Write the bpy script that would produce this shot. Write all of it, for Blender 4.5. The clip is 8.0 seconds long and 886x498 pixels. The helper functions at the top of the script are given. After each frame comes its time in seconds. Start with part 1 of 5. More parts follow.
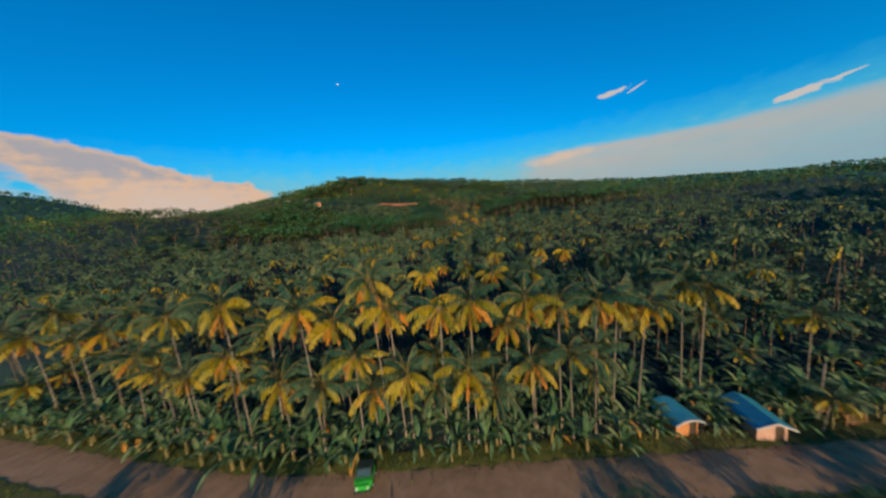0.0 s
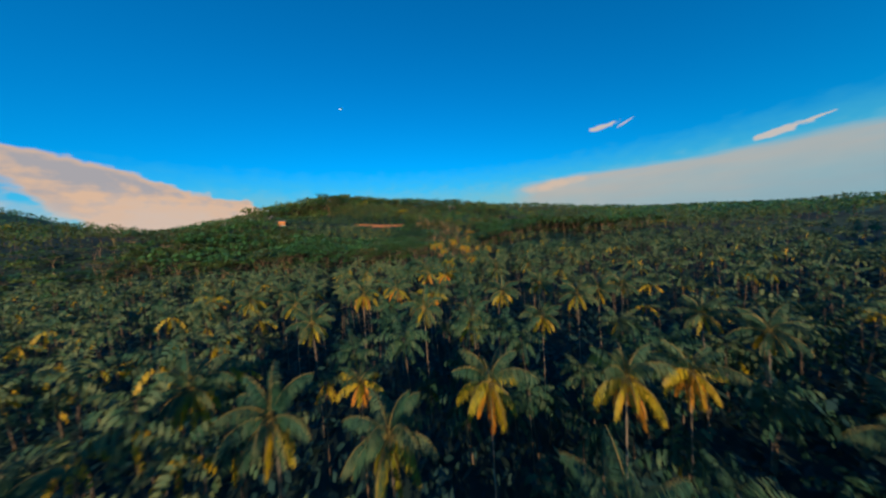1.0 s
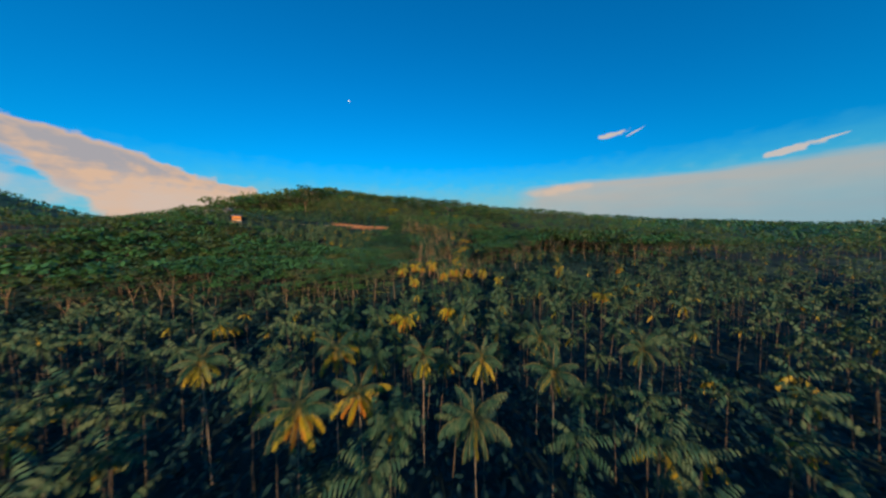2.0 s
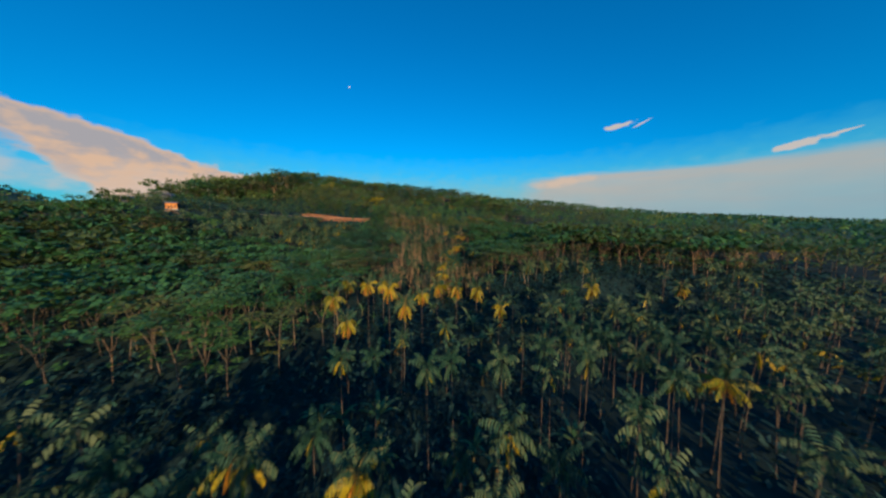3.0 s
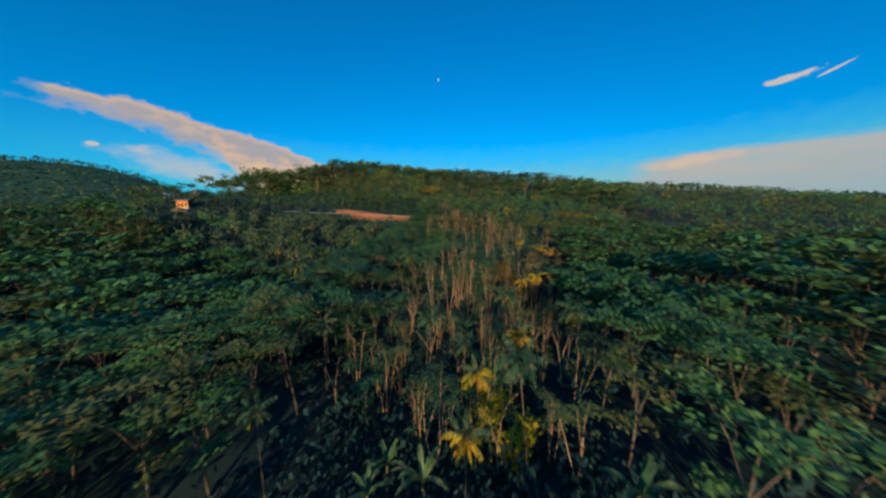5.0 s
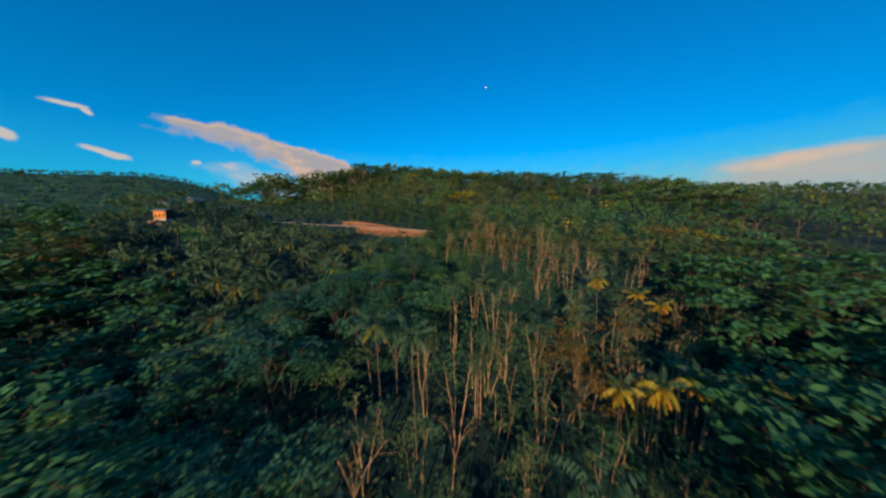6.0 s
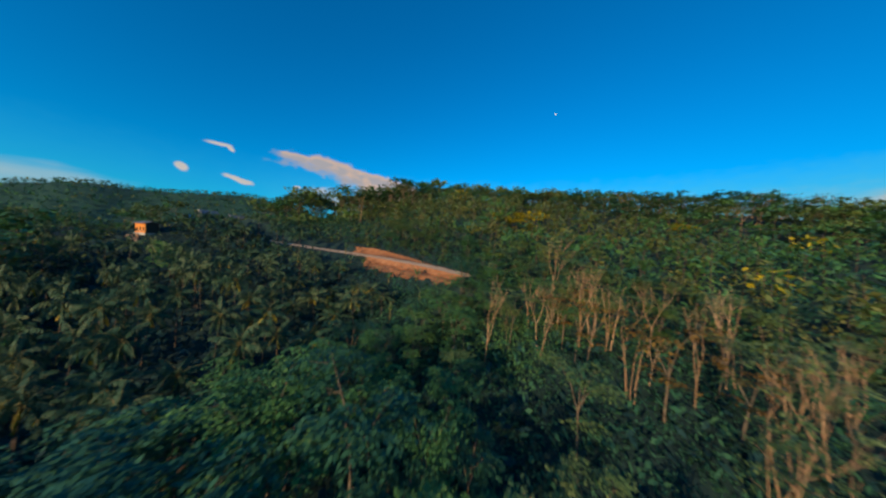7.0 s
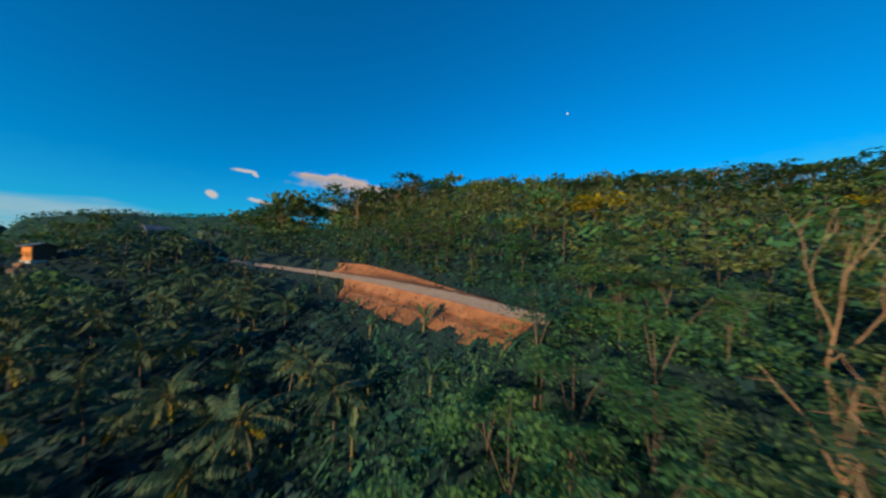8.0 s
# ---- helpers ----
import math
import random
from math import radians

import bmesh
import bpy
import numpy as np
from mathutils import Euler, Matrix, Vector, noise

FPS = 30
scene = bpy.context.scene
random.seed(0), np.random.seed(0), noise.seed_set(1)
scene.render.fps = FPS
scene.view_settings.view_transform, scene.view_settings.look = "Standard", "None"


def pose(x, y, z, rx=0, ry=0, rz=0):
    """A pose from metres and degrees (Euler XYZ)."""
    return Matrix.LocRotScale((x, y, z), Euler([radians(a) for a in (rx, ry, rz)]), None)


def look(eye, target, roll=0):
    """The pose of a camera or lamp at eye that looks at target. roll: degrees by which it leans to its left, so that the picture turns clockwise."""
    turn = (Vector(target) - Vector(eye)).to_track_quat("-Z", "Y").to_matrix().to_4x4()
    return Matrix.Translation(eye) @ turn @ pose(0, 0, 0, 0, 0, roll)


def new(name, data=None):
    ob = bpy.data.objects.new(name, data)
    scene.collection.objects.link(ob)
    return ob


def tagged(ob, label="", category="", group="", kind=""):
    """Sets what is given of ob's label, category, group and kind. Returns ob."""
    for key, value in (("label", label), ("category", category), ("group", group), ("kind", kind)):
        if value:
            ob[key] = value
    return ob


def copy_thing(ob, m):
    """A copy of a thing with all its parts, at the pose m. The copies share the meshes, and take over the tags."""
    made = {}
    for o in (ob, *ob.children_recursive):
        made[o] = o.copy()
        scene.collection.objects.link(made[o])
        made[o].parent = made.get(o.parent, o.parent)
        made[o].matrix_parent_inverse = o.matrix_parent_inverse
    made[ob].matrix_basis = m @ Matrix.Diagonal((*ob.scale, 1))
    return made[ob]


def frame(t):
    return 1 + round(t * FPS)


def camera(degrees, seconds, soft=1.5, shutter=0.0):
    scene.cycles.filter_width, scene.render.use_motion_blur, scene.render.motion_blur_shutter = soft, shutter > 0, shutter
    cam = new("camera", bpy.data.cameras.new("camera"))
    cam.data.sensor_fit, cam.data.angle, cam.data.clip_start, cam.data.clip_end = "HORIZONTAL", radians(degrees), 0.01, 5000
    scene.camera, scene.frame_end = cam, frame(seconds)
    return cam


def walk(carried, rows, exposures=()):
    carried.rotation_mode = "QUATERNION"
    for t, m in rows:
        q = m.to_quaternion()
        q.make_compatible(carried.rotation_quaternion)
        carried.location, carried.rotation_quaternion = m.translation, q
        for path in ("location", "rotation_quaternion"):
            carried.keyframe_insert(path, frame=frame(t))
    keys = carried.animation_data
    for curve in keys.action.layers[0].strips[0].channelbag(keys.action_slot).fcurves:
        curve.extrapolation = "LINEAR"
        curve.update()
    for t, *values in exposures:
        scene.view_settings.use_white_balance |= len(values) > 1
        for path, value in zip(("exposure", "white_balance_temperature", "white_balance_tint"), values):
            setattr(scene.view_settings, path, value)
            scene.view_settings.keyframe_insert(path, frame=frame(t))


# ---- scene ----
cam = camera(118.7, 8.0, soft=2.5, shutter=0.2)
PATH = [
    (0, (1.751, -2.036, 24.243), (1.687, -0.055, 23.975), -5.6),
    (0.5, (4.125, 15.624, 24.16), (4.094, 17.617, 23.993), -5.3),
    (1, (7.699, 31.502, 25.086), (7.679, 33.5, 24.983), -4.1),
    (1.5, (11.499, 47.0, 28.035), (11.463, 48.998, 27.954), -1.7),
    (2, (15.016, 63.078, 30.826), (14.986, 65.075, 30.713), -0.6),
    (2.2, (16.355, 69.716, 31.753), (16.34, 71.711, 31.613), -0.3),
    (3.3, (21.63, 100.509, 32.989), (21.558, 102.497, 32.785), 0.7),
    (3.5, (22.351, 105.474, 33.292), (22.232, 107.458, 33.066), 0.6),
    (4, (23.573, 117.135, 33.865), (23.304, 119.103, 33.626), 0.5),
    (4.5, (23.734, 130.447, 35.46), (23.271, 132.375, 35.203), 0.6),
    (5.8, (19.377, 168.583, 38.5), (18.466, 170.35, 38.283), -0.0),
    (6, (17.167, 175.436, 38.958), (16.205, 177.178, 38.755), 0.4),
    (6.5, (11.069, 191.454, 39.897), (9.954, 193.108, 39.759), 1.5),
    (7, (2.555, 206.215, 41.218), (1.222, 207.705, 41.184), 3.6),
    (7.5, (-5.364, 216.517, 41.317), (-6.812, 217.896, 41.35), 3.6),
    (8, (-15.576, 224.328, 41.058), (-17.005, 225.727, 41.088), 0.3),
]
walk(cam, [(t, look(eye, target, roll)) for t, eye, target, roll in PATH])

# ---- world, sun ----
SUN_EL, SUN_AZ = 11.5, 168.0  # degrees; azimuth from +y towards +x
sky_world = bpy.data.worlds.new("sky")
scene.world = sky_world
sky_world.use_nodes = True
WN, WL = sky_world.node_tree.nodes, sky_world.node_tree.links
WN.clear()


def wm(op, a, b=0.0, c=0.0, clamp=False):
    """A math node of the sky; a, b, c are sockets or numbers."""
    n = WN.new("ShaderNodeMath")
    n.operation, n.use_clamp = op, clamp
    for i, v in enumerate((a, b, c)):
        if isinstance(v, (int, float)):
            n.inputs[i].default_value = v
        else:
            WL.new(v, n.inputs[i])
    return n.outputs[0]


def wmix(fac, a, b):
    n = WN.new("ShaderNodeMix")
    n.data_type = "RGBA"
    for i, v in ((0, fac), (6, a), (7, b)):
        if isinstance(v, (int, float, tuple)):
            n.inputs[i].default_value = v
        else:
            WL.new(v, n.inputs[i])
    return n.outputs[2]


tex = WN.new("ShaderNodeTexCoord")
sep = WN.new("ShaderNodeSeparateXYZ")
WL.new(tex.outputs["Generated"], sep.inputs[0])
AZ = wm("MULTIPLY", wm("ARCTAN2", sep.outputs[0], sep.outputs[1]), 180 / math.pi)
EL = wm("MULTIPLY", wm("ARCSINE", sep.outputs[2]), 180 / math.pi)


def wnoise(scale, sx, sy, detail=5.0):
    """Cloud noise over azimuth and elevation, -0.5 to 0.5."""
    xyz = WN.new("ShaderNodeCombineXYZ")
    WL.new(wm("MULTIPLY", AZ, sx), xyz.inputs[0])
    WL.new(wm("MULTIPLY", EL, sy), xyz.inputs[1])
    n = WN.new("ShaderNodeTexNoise")
    n.inputs["Scale"].default_value, n.inputs["Detail"].default_value = scale, detail
    WL.new(xyz.outputs[0], n.inputs["Vector"])
    return wm("SUBTRACT", n.outputs[0], 0.5)


def edge(value, soft):
    """0 to 1 as value passes from -soft to soft."""
    return wm("MULTIPLY_ADD", value, 0.5 / soft, 0.5, clamp=True)


billow, wisp, fold = wnoise(1.0, 0.42, 0.75, 8.0), wnoise(1.0, 0.10, 0.7), wnoise(1.0, 0.16, 0.34, 4.0)
ragged = wm("ADD", wm("MULTIPLY", billow, 2.6), wm("MULTIPLY", fold, 1.2))


def outline(*points):
    """Elevation along a broken line of (azimuth, elevation)."""
    value = None
    for (a0, e0), (a1, e1) in zip(points, points[1:]):
        step = wm("MINIMUM", wm("MAXIMUM", wm("SUBTRACT", AZ, a0), 0.0), a1 - a0)
        value = wm("MULTIPLY_ADD", step, (e1 - e0) / (a1 - a0), e0 if value is None else value)
    return value


def bank(top, bottom, az0, az1, rough, soft, ends=1.0):
    """Mask of a cloud bank between two outlines and two azimuths, its edges broken by rough."""
    m = wm("MULTIPLY", edge(wm("ADD", wm("SUBTRACT", top, EL), rough), soft), edge(wm("ADD", wm("SUBTRACT", EL, bottom), wm("MULTIPLY", rough, 2.0)), soft * 3.0))
    m = wm("MULTIPLY", m, edge(wm("ADD", wm("SUBTRACT", AZ, az0), wm("MULTIPLY", rough, 2.0)), ends))
    return wm("MULTIPLY", m, edge(wm("ADD", wm("SUBTRACT", az1, AZ), wm("MULTIPLY", rough, 2.0)), ends))


def puff(az, el, ra, re, slant, rough, soft=0.22):
    da = wm("DIVIDE", wm("SUBTRACT", AZ, az), ra)
    de = wm("DIVIDE", wm("SUBTRACT", wm("SUBTRACT", EL, el), wm("MULTIPLY", wm("SUBTRACT", AZ, az), slant)), re)
    d = wm("SQRT", wm("ADD", wm("MULTIPLY", da, da), wm("MULTIPLY", de, de)))
    return edge(wm("ADD", wm("SUBTRACT", 1.0, d), wm("MULTIPLY", billow, rough)), soft)


sky = WN.new("ShaderNodeTexSky")
sky.sky_type, sky.sun_disc = "NISHITA", False
sky.sun_elevation, sky.sun_rotation = radians(SUN_EL), radians(SUN_AZ)
sky.air_density, sky.dust_density, sky.ozone_density = 1.0, 0.3, 3.0
tint = WN.new("ShaderNodeMix")
tint.data_type, tint.blend_type = "RGBA", "MULTIPLY"
tint.inputs[0].default_value = 1.0
WL.new(sky.outputs[0], tint.inputs[6])
tint.inputs[7].default_value = (0.003, 1.08, 1.70, 1)
west = edge(wm("ADD", AZ, 58.0), 22.0)
haze = wm("MULTIPLY", wm("MULTIPLY_ADD", west, 0.85, 0.15), wm("MULTIPLY", edge(wm("SUBTRACT", wm("ADD", 10.0, wm("MULTIPLY", billow, 3.0)), EL), 4.0), 0.95))
colour = wmix(haze, tint.outputs[2], (0.9, 4.5, 5.4, 1))
low_haze = wm("MULTIPLY", edge(wm("SUBTRACT", wm("ADD", 8.0, wm("MULTIPLY", billow, 4.0)), EL), 2.5), wm("MULTIPLY", edge(wm("ADD", AZ, 48.0), 14.0), 0.42))
colour = wmix(low_haze, colour, (3.6, 4.8, 5.2, 1))
left_top = outline((-75.5, 15.2), (-66, 15.2), (-58.7, 13.8), (-52, 12.5), (-48.7, 11.5), (-44, 9.8), (-40.8, 8.6), (-37, 8.5), (-34, 7.2))
left_foot = outline((-75.5, 14.4), (-73.7, 13.6), (-70, 13.0), (-66, 12.2), (-61, 10.9), (-59, 9.4), (-54.5, 5.5), (-50, -1.0))
left_bank = bank(left_top, left_foot, -75.0, -33.5, ragged, 0.30)
right_bank = bank(outline((16, 9.0), (27, 9.5), (57, 9.1), (90, 8.8)), -9.0, 17.0, 130.0, wm("MULTIPLY", wisp, 1.6), 0.45, 3.0)
left_low = bank(outline((-104, 6.4), (-98, 6.7), (-92, 5.8)), -9.0, -175.0, -92.5, wm("MULTIPLY", wisp, 1.4), 0.5, 2.0)
lit, cool = (6.3, 4.3, 3.05, 1), (3.0, 3.2, 3.7, 1)
split = outline((-75, 13.2), (-60, 10.5), (-55, 8.6), (-50, 9.0), (-44, 8.6), (-34, 8.6))
tone = edge(wm("ADD", wm("SUBTRACT", EL, split), wm("ADD", wm("MULTIPLY", billow, 9.0), wm("MULTIPLY", fold, 12.0))), 1.6)
rim = edge(wm("SUBTRACT", wm("SUBTRACT", wm("ADD", left_top, ragged), EL), 0.55), 0.5)
colour = wmix(left_bank, colour, wmix(wm("MULTIPLY", tone, wm("MULTIPLY_ADD", rim, 0.75, 0.1)), lit, cool))
low = edge(wm("SUBTRACT", wm("ADD", 5.2, wm("MULTIPLY", fold, 5.0)), EL), 3.0)
colour = wmix(wm("MULTIPLY", right_bank, wm("MULTIPLY_ADD", wisp, 0.5, 0.86)), colour, wmix(wm("ADD", wm("MULTIPLY", low, 0.6), wm("MULTIPLY", edge(wm("SUBTRACT", AZ, 42.0), 18.0), 0.4)), (4.5, 4.1, 3.7, 1), (2.3, 3.6, 4.2, 1)))
colour = wmix(wm("MULTIPLY", puff(22.5, 8.4, 4.5, 0.7, 0.12, 2.2, 0.5), 0.75), colour, (6.2, 4.6, 3.5, 1))
colour = wmix(wm("MULTIPLY", left_low, wm("MULTIPLY_ADD", wisp, 1.0, 0.55)), colour, (3.4, 4.6, 5.0, 1))
for az, el, ra, re, slant, rough in ((31.0, 17.0, 1.9, 0.42, 0.12, 3.2), (32.6, 17.2, 0.8, 0.25, 0.25, 2.0), (34.9, 16.9, 1.1, 0.13, 0.4, 1.6), (51.6, 10.5, 1.9, 0.40, 0.12, 3.8), (54.4, 11.1, 1.1, 0.14, 0.2, 2.4),
                              (-82.9, 13.9, 1.6, 0.32, 0.0, 1.8), (-81.4, 13.5, 0.5, 0.35, -0.4, 1.5), (-87.1, 9.4, 0.75, 0.55, -0.2, 1.4), (-80.2, 8.8, 1.8, 0.42, -0.22, 1.8), (-71.3, 9.0, 0.5, 0.25, 0.1, 1.5)):
    colour = wmix(puff(az, el, ra, re, slant, rough), colour, (5.0, 4.7, 4.5, 1))
for az, el, ra, re, slant, much in ((-62.0, 6.8, 6.0, 1.5, -0.2, 0.6), (-67.2, 8.9, 0.9, 0.6, 0.0, 0.7), (-45.0, 4.0, 8.0, 3.2, -0.1, 0.5)):
    colour = wmix(wm("MULTIPLY", puff(az, el, ra, re, slant, 2.0, 0.6), much), colour, (5.4, 4.8, 4.5, 1))
bg = WN.new("ShaderNodeBackground")
bg.inputs["Strength"].default_value = 0.11
WL.new(colour, bg.inputs["Color"])
WL.new(bg.outputs[0], WN.new("ShaderNodeOutputWorld").inputs[0])

sun = new("sun", bpy.data.lights.new("sun", "SUN"))
sun.data.energy, sun.data.angle, sun.data.color = 5.0, radians(0.6), (1.0, 0.77, 0.45)
SUN_DIR = Vector((math.sin(radians(SUN_AZ)) * math.cos(radians(SUN_EL)), math.cos(radians(SUN_AZ)) * math.cos(radians(SUN_EL)), math.sin(radians(SUN_EL))))
sun.matrix_world = look(tuple(SUN_DIR * 900), (0, 0, 0))


# ---- materials ----
def material(name, stops, scale, rough=0.6, detail=4.0, bump=0.0, by_object=0.0, by_island=0.0, translucent=0.0, spec=0.3):
    """A noise-mottled material. stops: (position, colour) of the ramp; by_object, by_island: spread of brightness between things or leaves."""
    m = bpy.data.materials.new(name)
    m.use_nodes = True
    nt = m.node_tree
    nodes, links = nt.nodes, nt.links
    p = nodes["Principled BSDF"]
    p.inputs["Roughness"].default_value = rough
    p.inputs["Specular IOR Level"].default_value = spec
    co = nodes.new("ShaderNodeNewGeometry")
    fine, coarse = nodes.new("ShaderNodeTexNoise"), nodes.new("ShaderNodeTexNoise")
    for n, s in ((fine, scale), (coarse, scale * 0.13)):
        n.inputs["Scale"].default_value, n.inputs["Detail"].default_value = s, detail
        links.new(co.outputs["Position"], n.inputs["Vector"])
    mix = nodes.new("ShaderNodeMath")
    mix.operation = "MULTIPLY_ADD"
    links.new(fine.outputs[0], mix.inputs[0])
    mix.inputs[1].default_value = 0.55
    half = nodes.new("ShaderNodeMath")
    half.operation = "MULTIPLY"
    links.new(coarse.outputs[0], half.inputs[0])
    half.inputs[1].default_value = 0.45
    links.new(half.outputs[0], mix.inputs[2])
    value = mix.outputs[0]
    for spread, node, socket in ((by_object, "ShaderNodeObjectInfo", "Random"), (by_island, "ShaderNodeNewGeometry", "Random Per Island")):
        if spread:
            info, add = nodes.new(node), nodes.new("ShaderNodeMath")
            add.operation = "MULTIPLY_ADD"
            links.new(info.outputs[socket], add.inputs[0])
            add.inputs[1].default_value = spread
            shift = nodes.new("ShaderNodeMath")
            shift.operation = "SUBTRACT"
            links.new(value, shift.inputs[0])
            shift.inputs[1].default_value = spread / 2
            links.new(shift.outputs[0], add.inputs[2])
            value = add.outputs[0]
    ramp = nodes.new("ShaderNodeValToRGB")
    while len(ramp.color_ramp.elements) < len(stops):
        ramp.color_ramp.elements.new(0.5)
    for e, (pos, col) in zip(ramp.color_ramp.elements, stops):
        e.position, e.color = pos, (*col, 1)
    links.new(value, ramp.inputs[0])
    links.new(ramp.outputs[0], p.inputs["Base Color"])
    if bump:
        b = nodes.new("ShaderNodeBump")
        b.inputs["Strength"].default_value, b.inputs["Distance"].default_value = bump, 0.15
        links.new(fine.outputs[0], b.inputs["Height"])
        links.new(b.outputs[0], p.inputs["Normal"])
    if translucent:
        t, add = nodes.new("ShaderNodeBsdfTranslucent"), nodes.new("ShaderNodeMixShader")
        links.new(ramp.outputs[0], t.inputs["Color"])
        add.inputs[0].default_value = translucent
        links.new(p.outputs[0], add.inputs[1])
        links.new(t.outputs[0], add.inputs[2])
        links.new(add.outputs[0], nodes["Material Output"].inputs[0])
    return m


GREEN_PALM = material("palm leaf", [(0.25, (0.013, 0.050, 0.034)), (0.5, (0.036, 0.088, 0.050)), (0.78, (0.128, 0.150, 0.068))], 1.4, 0.6, by_object=0.25, by_island=0.3, translucent=0.15, spec=0.15)
# yellow of old lower fronds, with sunlit gold added to the colour
GOLD_PALM = material("yellowing sunlit palm leaf", [(0.25, (0.11, 0.125, 0.012)), (0.5, (0.32, 0.245, 0.008)), (0.8, (0.48, 0.285, 0.010))], 1.6, 0.5, by_object=0.3, by_island=0.3, translucent=0.15)
ORANGE_PALM = material("withered palm leaf", [(0.25, (0.24, 0.11, 0.012)), (0.5, (0.46, 0.19, 0.012)), (0.8, (0.52, 0.15, 0.012))], 1.6, 0.6, by_object=0.3, by_island=0.3, translucent=0.15)
RIB = material("palm rib", [(0.3, (0.16, 0.13, 0.04)), (0.7, (0.26, 0.17, 0.05))], 3, 0.6)
PALM_BARK = material("palm trunk bark", [(0.3, (0.11, 0.085, 0.065)), (0.55, (0.22, 0.17, 0.13)), (0.75, (0.36, 0.28, 0.21))], 3.5, 0.85, bump=0.6, by_object=0.2)
COCONUT = material("coconut husk", [(0.3, (0.20, 0.11, 0.02)), (0.7, (0.36, 0.20, 0.03))], 4, 0.6)
# bark inside the wood is darkened; the next one carries sunlight in its colour
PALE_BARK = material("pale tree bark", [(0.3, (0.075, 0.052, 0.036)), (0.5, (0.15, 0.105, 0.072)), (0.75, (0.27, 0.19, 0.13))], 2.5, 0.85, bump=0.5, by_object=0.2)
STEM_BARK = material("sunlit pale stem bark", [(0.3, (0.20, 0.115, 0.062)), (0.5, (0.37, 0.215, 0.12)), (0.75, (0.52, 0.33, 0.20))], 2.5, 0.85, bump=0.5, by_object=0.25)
DARK_BARK = material("brown tree bark", [(0.3, (0.07, 0.05, 0.035)), (0.7, (0.17, 0.12, 0.085))], 2.5, 0.9, bump=0.5)
FERN_LEAF = material("feathery leaf", [(0.25, (0.040, 0.122, 0.044)), (0.5, (0.072, 0.188, 0.056)), (0.78, (0.150, 0.260, 0.064))], 0.9, 0.6, by_object=0.3, by_island=0.3, translucent=0.15)
DARK_LEAF = material("dark green leaf", [(0.25, (0.022, 0.080, 0.046)), (0.5, (0.036, 0.116, 0.060)), (0.78, (0.068, 0.155, 0.066))], 0.9, 0.5, by_object=0.3, by_island=0.3, translucent=0.15)
OLIVE_LEAF = material("olive leaf", [(0.25, (0.044, 0.082, 0.028)), (0.5, (0.105, 0.140, 0.040)), (0.78, (0.22, 0.195, 0.052))], 0.9, 0.6, by_object=0.3, by_island=0.3, translucent=0.15)
# olive leaf brightened: the upper slope's sunlight is put into its colour
UPPER_LEAF = material("sunlit olive-green leaf", [(0.25, (0.070, 0.130, 0.042)), (0.5, (0.135, 0.205, 0.060)), (0.78, (0.240, 0.270, 0.080))], 0.9, 0.6, by_object=0.3, by_island=0.3, translucent=0.15)
YELLOW_LEAF = material("yellow flowering leaf", [(0.25, (0.20, 0.19, 0.012)), (0.5, (0.42, 0.34, 0.014)), (0.78, (0.58, 0.42, 0.018))], 0.9, 0.6, by_island=0.3, translucent=0.15)
BRUSH = material("dusty brown brush", [(0.3, (0.045, 0.036, 0.028)), (0.55, (0.085, 0.062, 0.045)), (0.78, (0.12, 0.10, 0.05))], 1.0, 0.9, by_island=0.4)
DRY_LEAF = material("dry russet leaf", [(0.25, (0.12, 0.065, 0.015)), (0.5, (0.24, 0.13, 0.025)), (0.78, (0.36, 0.19, 0.03))], 0.9, 0.7, by_object=0.3, by_island=0.3, translucent=0.15)
BANANA_LEAF = material("banana leaf", [(0.25, (0.045, 0.115, 0.045)), (0.5, (0.115, 0.20, 0.080)), (0.8, (0.28, 0.29, 0.13))], 1.4, 0.5, by_object=0.3, by_island=0.35, translucent=0.25, spec=0.25)
BANANA_DRY = material("dry banana leaf", [(0.3, (0.26, 0.12, 0.02)), (0.7, (0.42, 0.19, 0.03))], 2.0, 0.8)
BANANA_STEM = material("banana stem", [(0.3, (0.10, 0.09, 0.03)), (0.7, (0.22, 0.16, 0.06))], 2.5, 0.6)
# the blue-black of shade below the crowns is put into this leaf colour
SHRUB = material("shade-dark undergrowth leaf", [(0.25, (0.008, 0.034, 0.034)), (0.5, (0.013, 0.050, 0.050)), (0.8, (0.024, 0.066, 0.058))], 0.7, 0.7, by_island=0.4, translucent=0.1)
GRASS = material("roadside grass", [(0.25, (0.05, 0.065, 0.012)), (0.5, (0.10, 0.11, 0.018)), (0.8, (0.20, 0.16, 0.03))], 1.2, 0.8, by_island=0.4)
TURF = material("short verge turf", [(0.28, (0.055, 0.075, 0.016)), (0.5, (0.10, 0.11, 0.022)), (0.75, (0.20, 0.14, 0.04))], 1.1, 0.95, bump=0.7)
MEADOW = material("hill meadow grass", [(0.28, (0.035, 0.085, 0.018)), (0.5, (0.065, 0.14, 0.028)), (0.75, (0.13, 0.18, 0.045))], 0.9, 0.95, bump=0.7)
# soil darkened and blued: shade under the trees is put into its colour
EARTH = material("shade-dark forest floor", [(0.3, (0.007, 0.021, 0.021)), (0.5, (0.011, 0.031, 0.031)), (0.72, (0.020, 0.040, 0.034))], 0.5, 0.95, bump=0.6)
# average leaf tone with distance haze put into the colour
FAR_SLOPE = material("hazy wooded far slope", [(0.3, (0.014, 0.050, 0.040)), (0.5, (0.022, 0.070, 0.050)), (0.72, (0.036, 0.088, 0.052))], 0.12, 0.95)
